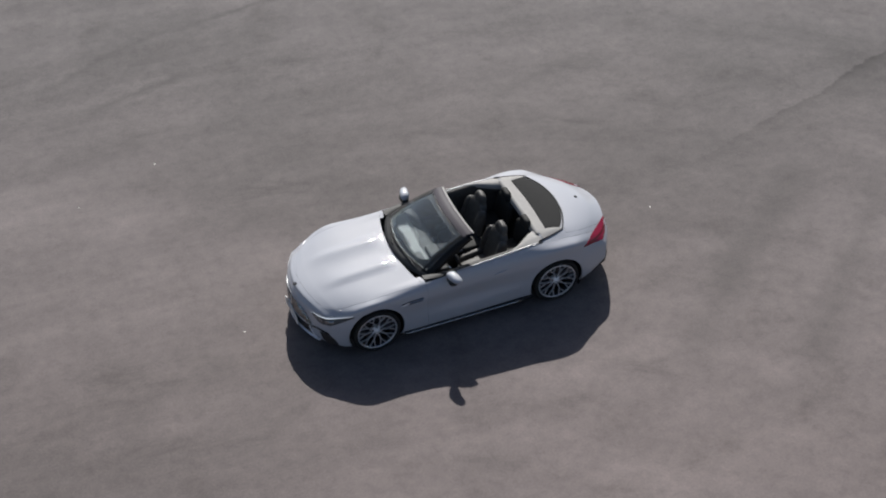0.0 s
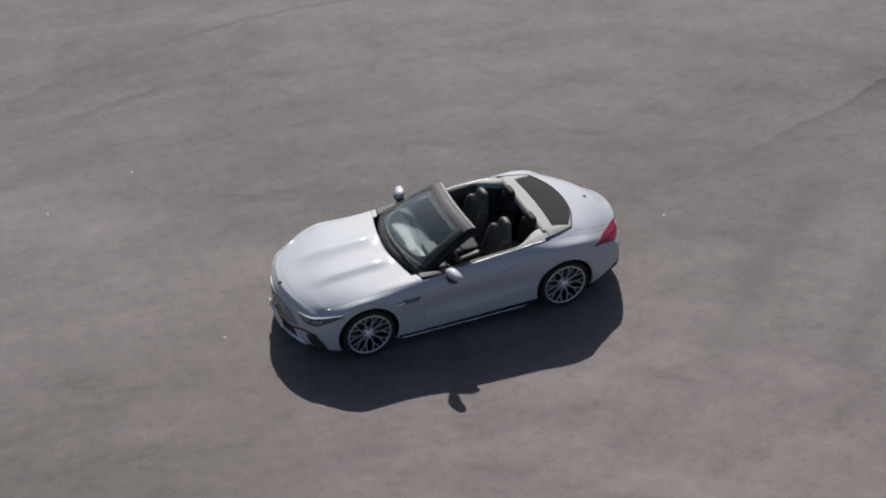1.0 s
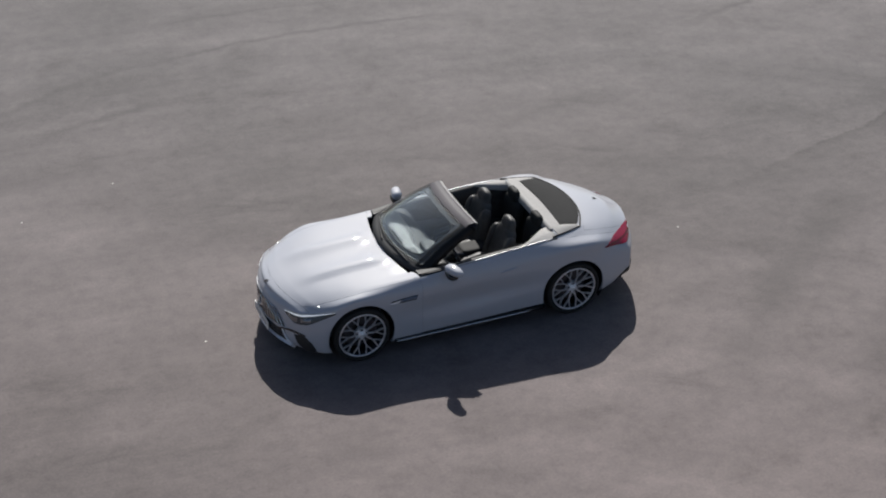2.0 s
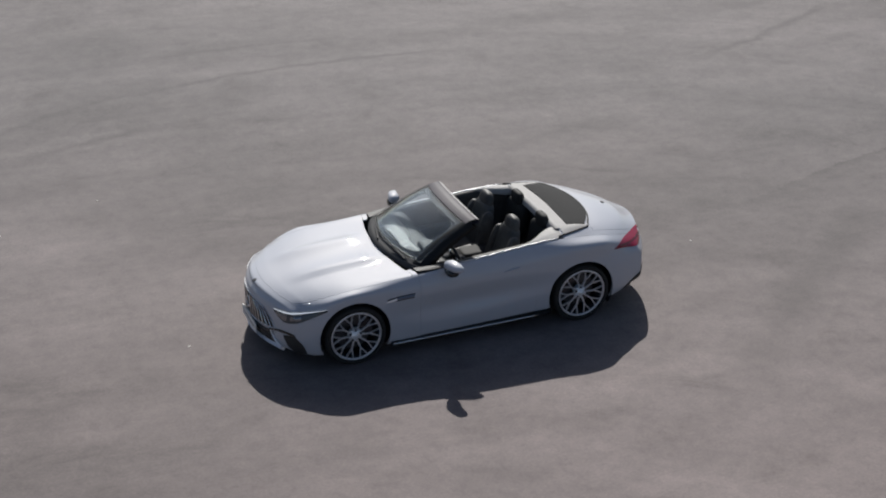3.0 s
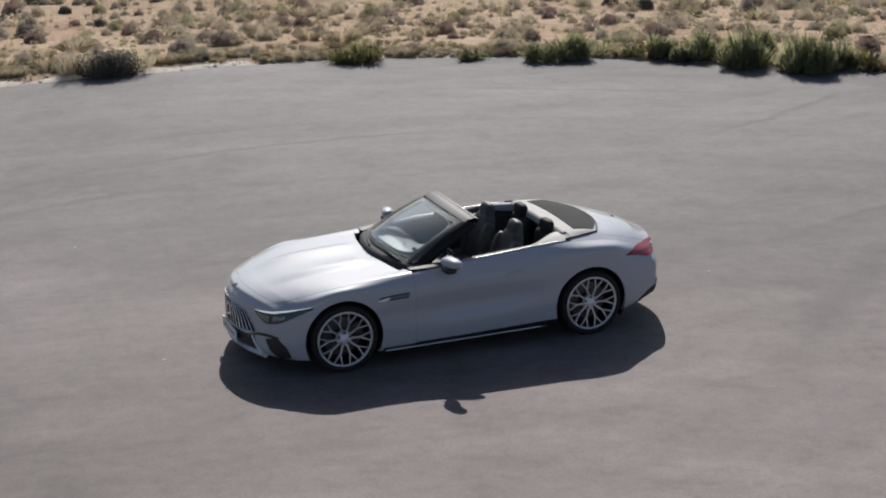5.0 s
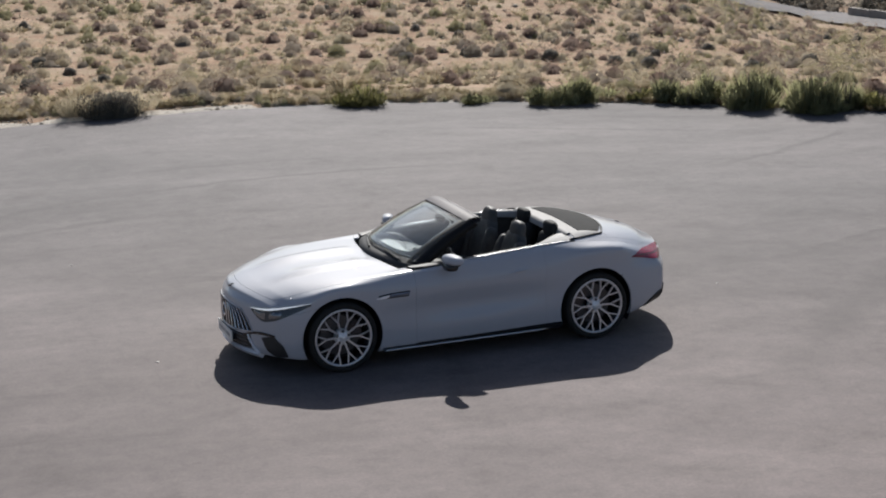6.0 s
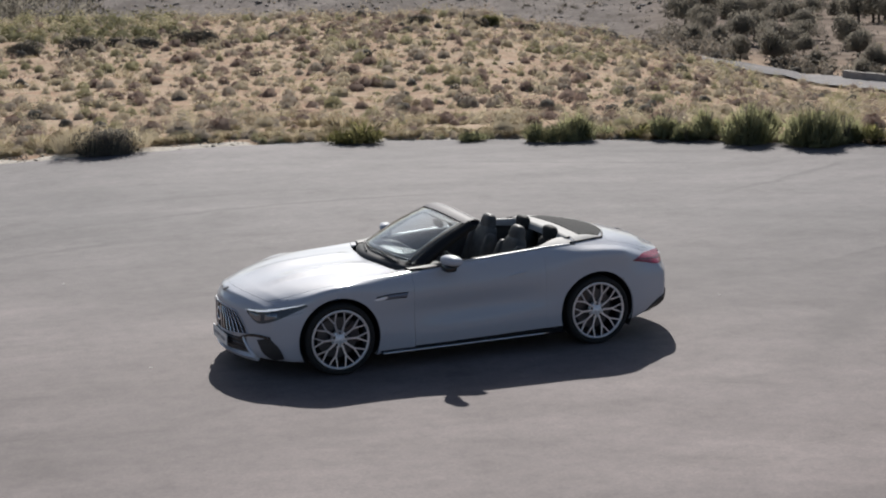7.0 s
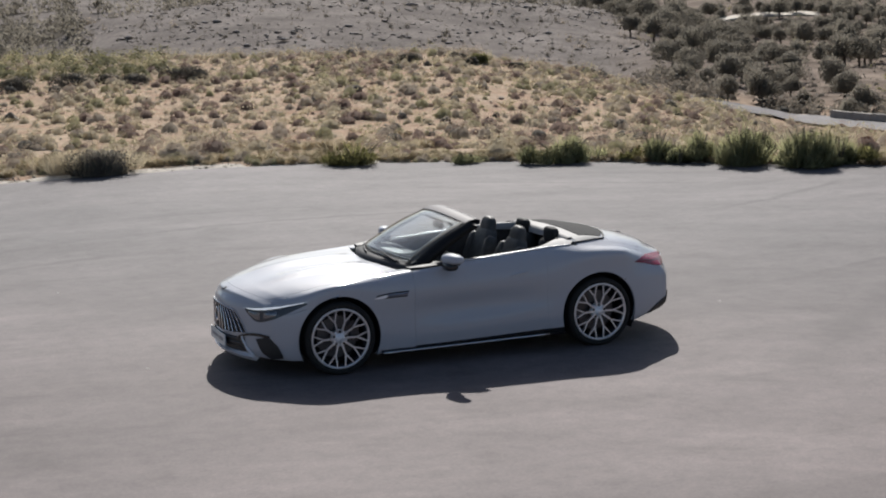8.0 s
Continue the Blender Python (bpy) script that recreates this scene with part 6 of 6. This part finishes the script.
# ---- roadside bushes ----
for nm, lb, bx, by, bsx, bsy, bsz, lf, cnt in (
    ("low_bush", "low yellow-green bush with thin shoots", 4.5, 15.4, 1.25, 0.7, 0.48, LEAF_YELLOW, 950),
    ("small_bush", "small dark green bush at the asphalt edge", 6.45, 14.5, 0.55, 0.45, 0.32, LEAF_BROOM, 500),
    ("broom_bush", "wide green broom bush at the asphalt edge", 8.2, 13.62, 1.8, 0.75, 0.60, LEAF_BROOM, 2400),
    ("small_bush", "small yellow-green bush on the verge", 9.45, 13.2, 0.5, 0.45, 0.30, LEAF_YELLOW, 400),
    ("broom_bush", "upright green broom bush with pale tips", 9.85, 12.8, 0.62, 0.6, 0.68, LEAF_BROOM, 1200),
    ("small_bush", "dark green bush leaning over the asphalt", 10.05, 12.28, 0.62, 0.55, 0.46, LEAF_BROOM, 900),
    ("broom_bush", "narrow upright green broom bush", 10.55, 12.3, 0.45, 0.45, 0.64, LEAF_BROOM, 800),
    ("broom_bush", "tall dark green broom bush beside the asphalt", 10.95, 11.55, 0.95, 0.85, 0.88, LEAF_BROOM, 2200),
    ("broom_bush", "narrow green broom bush behind the verge", 11.8, 12.05, 0.45, 0.45, 0.60, LEAF_BROOM, 700),
    ("broom_bush", "large rounded dark green broom bush beside the asphalt", 11.95, 10.7, 1.15, 0.95, 0.92, LEAF_BROOM, 3400),
    ("broom_bush", "green broom bush with yellowish shoots", 12.55, 10.55, 0.55, 0.5, 0.66, LEAF_BROOM, 900),
    ("small_bush", "small dry yellow-green bush on the verge", 13.2, 10.4, 0.45, 0.4, 0.42, LEAF_YELLOW, 400),
    ("broom_bush", "green broom bush on the verge", 14.2, 9.6, 0.7, 0.6, 0.6, LEAF_BROOM, 900),
):
    broom_bush(nm, lb, bx, by, bsx, bsy, bsz, lf, cnt, int(bx * 100) % 997 + 3)

tussock(-0.44, 16.25)

# ---- scrub over the slope ----
SCRUB = {"dry_grass": [], "pale_scrub": [], "grey_scrub": [], "brown_scrub": [], "olive_scrub": [], "hill_scrub": [], "yellow_scrub": [], "dark_scrub": []}
PROTO = {}
for kind in SCRUB:
    PROTO[kind] = []
    for n, w, u, v in ((500, 0.0158, 10, 5), (110, 0.030, 8, 4), (28, 0.075, 5, 2)):
        if kind == "dry_grass":
            PROTO[kind].append([split_quads(blade_fan(n // 3, 1, 1, 0.8, w, RS, 0.75)) for _ in range(6)])
        else:
            PROTO[kind].append([np.concatenate([split_quads(dome_core(0.62 if v > 2 else 0.48, 0.62 if v > 2 else 0.48, 0.42 if v > 2 else 0.33, RS, u, v)), leaf_tips(leaf_cloud(n, 1, 1, 0.70, w * 2.4, RS, 0.5, 0.7, 5, 0.2))]) for _ in range(6)])


def sow(kind, x, y, size, squash=1.0):
    far = math.hypot(x - HUB.x, y - HUB.y)
    q = PROTO[kind][0 if far < 48 else 1 if far < 104 else 2][RS.randint(6)]
    a = RS.uniform(0, 6.283)
    r = np.array([[math.cos(a), -math.sin(a), 0], [math.sin(a), math.cos(a), 0], [0, 0, 1]])
    z = ground_z(x, y) - 0.03
    SCRUB[kind].append((q @ r.T * (size, size, size * squash) + (x, y, z), np.array((x, y, z - (0.0 if kind == "dark_scrub" else 0.45) * size))))


def sow_scrub():
    for _ in range(10500):
        p = RS.uniform(-14, 58)
        d = math.sqrt(RS.uniform(29.3**2, 102**2))
        edge = float(curve_at(PAD_EDGE, p)) + 0.35
        if d < edge:
            continue
        if not -2 < p < 44 and RS.rand() < 0.6:
            continue
        x, y = polar(p, d)
        dens = 0.5 + 0.5 * noise.noise((x * 0.16, y * 0.16, 0)) + 0.3 * noise.noise((x * 0.6, y * 0.6, 4))
        if RS.rand() > 0.45 + 0.75 * dens:
            continue
        if p > 29 and abs(d - float(curve_at(ROAD_LINE, p))) < 4:
            continue
        tone = noise.noise((x * 0.09, y * 0.09, 11))
        k = RS.rand() + 0.25 * tone
        size = min(1.05, RS.lognormal(-0.52, 0.38)) * (1 + 0.004 * (d - 31))
        if k < 0.10:
            sow("dry_grass", x, y, size * 0.6, 0.8)
        elif k < 0.40:
            sow("pale_scrub", x, y, size * 0.9, 0.75)
        elif k < 0.60:
            sow("grey_scrub", x, y, size * 0.95, 0.8)
        elif k < 0.82:
            sow("brown_scrub", x, y, size * 0.95, 0.75)
        elif k < 0.965:
            sow("olive_scrub", x, y, size * 0.95, 0.85)
        else:
            sow("dark_scrub", x, y, size * 0.9, 0.85)
    # low dry growth between the shrubs
    for _ in range(8500):
        p, d = RS.uniform(-3, 45), math.sqrt(RS.uniform(29.5**2, 92**2))
        x, y = polar(p, d)
        if d < float(curve_at(PAD_EDGE, p)) + 0.4 or p > 29 and abs(d - float(curve_at(ROAD_LINE, p))) < 3:
            continue
        k = RS.rand() + 0.3 * noise.noise((x * 0.12, y * 0.12, 21))
        q = PROTO["pale_scrub"][2][RS.randint(6)]
        kind = "pale_scrub" if k < 0.45 else "grey_scrub" if k < 0.65 else "brown_scrub" if k < 0.8 else "olive_scrub"
        s = RS.uniform(0.16, 0.42)
        z = ground_z(x, y) - 0.02
        SCRUB[kind].append((q * (s, s, s * 0.7) + (x, y, z), np.array((x, y, z - 0.5 * s))))
    # a belt of small dry growth along the pad
    for _ in range(1100):
        p = RS.uniform(-4, 46)
        d = float(curve_at(PAD_EDGE, p)) + (0.10 if p > 15 else 0.55) + abs(RS.normal(0, 0.45))
        x, y = polar(p, d)
        sow(("dry_grass", "olive_scrub", "grey_scrub", "pale_scrub")[RS.randint(4)], x, y, RS.uniform(0.14, 0.36), 0.9)
    # stony far rise
    for _ in range(4200):
        p, d = RS.uniform(2, 33), math.sqrt(RS.uniform(112**2, 238**2))
        x, y = polar(p, d)
        k = RS.rand()
        sow("grey_scrub" if k < 0.08 else "dark_scrub" if k < 0.2 else "hill_scrub", x, y, min(1.4, RS.lognormal(-0.95, 0.6)), 0.8)
    # undergrowth among the valley's trees
    for _ in range(1700):
        p, d = RS.uniform(29, 46), math.sqrt(RS.uniform(108**2, 330**2))
        x, y = polar(p, d)
        if abs(d - float(curve_at(ROAD_LINE, p))) < 5:
            continue
        k = RS.rand()
        sow("dark_scrub" if k < 0.3 else "hill_scrub" if k < 0.85 else "olive_scrub", x, y, min(1.5, RS.lognormal(-0.1, 0.4)), 0.7)
    # dense brush beside the road
    for _ in range(170):
        p = RS.uniform(33.5, 41)
        x, y = polar(p, float(curve_at(ROAD_LINE, p)) + RS.uniform(3.6, 14))
        k = RS.rand()
        sow("dark_scrub" if k < 0.4 else "hill_scrub", x, y, RS.uniform(0.9, 1.9), 0.85)
    # brush at the foot of the stony rise
    for _ in range(320):
        p, d = RS.uniform(25.5, 32.5), RS.uniform(104, 132)
        if d < float(curve_at(ROAD_LINE, p)) + 3:
            continue
        x, y = polar(p, d)
        k = RS.rand()
        sow("dark_scrub" if k < 0.4 else "hill_scrub", x, y, RS.uniform(0.7, 1.9), 0.85)
    for _ in range(700):
        p, d = RS.uniform(1, 10), math.sqrt(RS.uniform(104**2, 260**2))
        x, y = polar(p, d)
        sow("dark_scrub" if RS.rand() < 0.4 else "hill_scrub", x, y, RS.lognormal(0.2, 0.4), 0.7)
    for _ in range(190):
        x, y = polar(RS.uniform(3.5, 12.5), RS.uniform(74, 100))
        sow("yellow_scrub" if RS.rand() < 0.7 else "olive_scrub", x, y, RS.uniform(0.8, 1.7), 0.8)
    labels = {"pale_scrub": "rounded pale straw-coloured dry shrubs", "dry_grass": "pale straw-coloured dry grass tufts", "grey_scrub": "rounded grey-brown dry desert shrubs",
              "brown_scrub": "low reddish-brown dry shrubs", "olive_scrub": "olive-green low shrubs", "hill_scrub": "dull grey-brown shrubs on the stony rise", "yellow_scrub": "soft yellow-green shrubs behind the brow", "dark_scrub": "dark green-black dense shrubs"}
    mats = {"pale_scrub": STRAW, "dry_grass": STRAW, "grey_scrub": SCRUB_GREY, "brown_scrub": SCRUB_BROWN, "olive_scrub": SCRUB_GREEN, "hill_scrub": SCRUB_HILL, "yellow_scrub": LEAF_OLIVE, "dark_scrub": SCRUB_DARK}
    for kind, lots in SCRUB.items():
        tagged(foliage(kind, lots, mats[kind], soft=0.9), labels[kind], "scrub", kind="stuff")


sow_scrub()


def sow_stones():
    vs, fs = [], []
    for _ in range(900):
        p, d = RS.uniform(-4, 46), math.sqrt(RS.uniform(29.5**2, 100**2))
        if d < float(curve_at(PAD_EDGE, p)) + 0.1:
            continue
        x, y = polar(p, d)
        r = RS.lognormal(-2.8, 0.45)
        b = len(vs)
        pts = np.array([(1, 0, 0), (-1, 0, 0), (0, 1, 0), (0, -1, 0), (0, 0, 0.7), (0, 0, -0.7)]) * RS.uniform(0.6, 1.3, 3) * r
        vs += [tuple(q + (x, y, ground_z(x, y) + r * 0.2)) for q in pts]
        fs += [(b + i, b + j, b + k) for i, j, k in ((0, 2, 4), (2, 1, 4), (1, 3, 4), (3, 0, 4), (2, 0, 5), (1, 2, 5), (3, 1, 5), (0, 3, 5))]
    tagged(array_mesh("field_stones", vs, fs, STONE), "scattered pale stones among the scrub", "stone", kind="stuff")
    vs, fs = [], []
    for _ in range(5200):
        p, d = RS.uniform(5, 33), math.sqrt(RS.uniform(125**2, 240**2))
        x, y = polar(p, d)
        if noise.noise((x * 0.05, y * 0.05, 31)) + 0.3 * noise.noise((x * 0.3, y * 0.3, 2)) < -0.12:
            continue
        r = min(0.8, RS.lognormal(-1.75, 0.5))
        b = len(vs)
        pts = np.array([(1, 0, 0), (-1, 0, 0), (0, 1, 0), (0, -1, 0), (0, 0, 0.35), (0, 0, -0.35)]) * RS.uniform(0.6, 1.3, 3) * r
        vs += [tuple(q + (x, y, ground_z(x, y) + r * 0.2)) for q in pts]
        fs += [(b + i, b + j, b + k) for i, j, k in ((0, 2, 4), (2, 1, 4), (1, 3, 4), (3, 0, 4), (2, 0, 5), (1, 2, 5), (3, 1, 5), (0, 3, 5))]
    tagged(array_mesh("hill_stones", vs, fs, HILL_STONE), "grey stones strewn over the far rise", "stone", kind="stuff")


sow_stones()


# ---- dark bushes on the plateau's brow ----
def dark_bush(name, label, phi, d, sx, sz, material, seed):
    rs = np.random.RandomState(seed)
    x, y = polar(phi, d)
    th = thing(name, label, "bush", "dark bushes on the brow", (x, y, ground_z(x, y) - 0.05))
    part("stem", stem_bundle(6, sx, sx, sz * 0.8, rs, 0.02), TWIG, th)
    heart = np.array((0, 0, 0.05))
    foliage("foliage", [(dome_core(sx * 0.7, sx * 0.65, sz * 0.66, rs, 14, 6), heart), (leaf_cloud(3600, sx, sx * 0.85, sz * 0.80, 0.065, rs, 0.4, 0.5, 7, 0.3), heart)], material, th, soft=0.97)


for k, (ph, dd, wd, ht) in enumerate(((7.3, 69, 1.7, 0.75), (9.3, 70, 2.0, 0.8), (10.5, 72, 1.2, 0.6), (11.3, 71, 1.7, 0.65), (12.7, 73, 1.5, 0.75), (13.5, 72.5, 2.0, 0.8), (21.1, 82, 1.2, 0.6),
                                      (22.8, 83, 0.9, 0.6), (23.3, 81, 0.9, 0.5), (24.9, 83, 1.0, 0.5))):
    dark_bush("dark_bush", "dark rounded bush on the brow of the slope", ph, dd, wd, ht, SCRUB_DARK, 300 + k)
dark_bush("yellow_bush", "small bright yellow-green bush among dark ones", 23.65, 82, 0.95, 0.7, LEAF_YELLOW, 330)


# ---- pebbles on the asphalt ----
for k, (px, py, pr) in enumerate(((-3.12, 4.345, 0.014), (-4.47, 3.72, 0.013), (-2.94, 0.115, 0.014), (3.57, 0.40, 0.012))):
    rs = np.random.RandomState(700 + k)
    pb = pillow(pr * 2.4, pr * 2.0, pr * 0.5, (0, 0, 0), 0.9, None, 8, 5)
    for v in pb.verts:
        v.co *= rs.uniform(0.85, 1.15)
    ob = part("pebble", pb, PEBBLE)
    ob.location, ob.rotation_euler = (px, py, pr * 0.22), (0, 0, rs.uniform(0, 6))
    tagged(ob, "small pale pebble lying on the asphalt", "pebble", "pebbles on the asphalt")


# ---- trees of the far valley ----
def make_tree(seed):
    rs = np.random.RandomState(seed)
    th = thing("olive_tree", "dark round-crowned olive tree in the valley", "tree", "trees in the valley")
    h = 4.2
    bm = tube([(0, 0, -0.4), (0.05, 0.02, 0.7), (rs.normal(0, 0.12), rs.normal(0, 0.12), 1.7), (rs.normal(0, 0.2), rs.normal(0, 0.2), 2.8)], [0.20, 0.16, 0.12, 0.05], 7)
    for _ in range(5):
        a = rs.uniform(0, 6.283)
        b = tube([(0.02, 0.0, 1.2), (0.6 * math.cos(a), 0.6 * math.sin(a), 2.0), (1.3 * math.cos(a), 1.3 * math.sin(a), 2.8 + rs.uniform(-0.2, 0.4))], [0.09, 0.06, 0.02], 5)
        me = bpy.data.meshes.new("tmp")
        b.to_mesh(me)
        b.free()
        bm.from_mesh(me)
        bpy.data.meshes.remove(me)
    part("trunk", bm, BARK, th, "grey bark trunk with limbs")
    q = leaf_cloud(3200, 3.7, 3.7, 2.3, 0.21, rs, 0.2, 0.45, 9, 0.40) + (0, 0, 1.25)
    foliage("crown", [(q, np.array((0, 0, 1.0)))], LEAF_TREE, th, "dark olive-green crown", 0.92)
    return th


KINDS = [make_tree(s) for s in (21, 22, 23, 24)]


def plant_trees():
    spots = []
    tries = 0
    while len(spots) < 235 and tries < 12000:
        tries += 1
        p = RS.uniform(27, 41)
        d = math.sqrt(RS.uniform(100**2, 300**2))
        if d < float(curve_at(ROAD_LINE, p)) + 5 or p < 30.5 and d < 250 - 40 * max(0, p - 27.5):
            continue
        x, y = polar(p, d)
        if noise.noise((x * 0.03, y * 0.03, 8)) < -0.3 or any((x - a) ** 2 + (y - b) ** 2 < (4.6 if d < 200 else 4.0) ** 2 for a, b in spots) or 262 < d < 284 and p < 36:
            continue
        spots.append((x, y))
    for i, (x, y) in enumerate(spots):
        s = RS.uniform(0.6, 1.0) * (0.55 + 0.45 * min(1, max(0, (math.hypot(x - HUB.x, y - HUB.y) - 100) / 80)))
        m = Matrix.Translation((x, y, ground_z(x, y) - 0.1)) @ Matrix.Rotation(RS.uniform(0, 6.28), 4, "Z")
        if i < 4:
            KINDS[i].matrix_basis = m
            ob = KINDS[i]
        else:
            ob = copy_thing(KINDS[i % 4], m)
        ob.scale = (s, s, s * RS.uniform(0.85, 1.1))
    lots = []
    for _ in range(520):
        p, d = RS.uniform(-2, 48), math.sqrt(RS.uniform(300**2, 560**2))
        x, y = polar(p, d)
        s = RS.uniform(0.8, 1.4)
        z = ground_z(x, y)
        lots.append((leaf_cloud(170, 4.4 * s, 4.4 * s, 3.6 * s, 0.55, RS, 0.2, 0.5, 6, 0.4) + (x, y, z), np.array((x, y, z + 1.2))))
    for _ in range(130):
        p, d = RS.uniform(1, 9.5), math.sqrt(RS.uniform(120**2, 300**2))
        x, y = polar(p, d)
        z = ground_z(x, y)
        lots.append((leaf_cloud(320, 3.4, 3.4, 2.6, 0.30, RS, 0.2, 0.5, 6, 0.4) + (x, y, z), np.array((x, y, z + 0.8))))
    tagged(foliage("far_woodland", lots, LEAF_TREE), "far dark olive woodland on the hillside", "woodland", kind="stuff")


plant_trees()
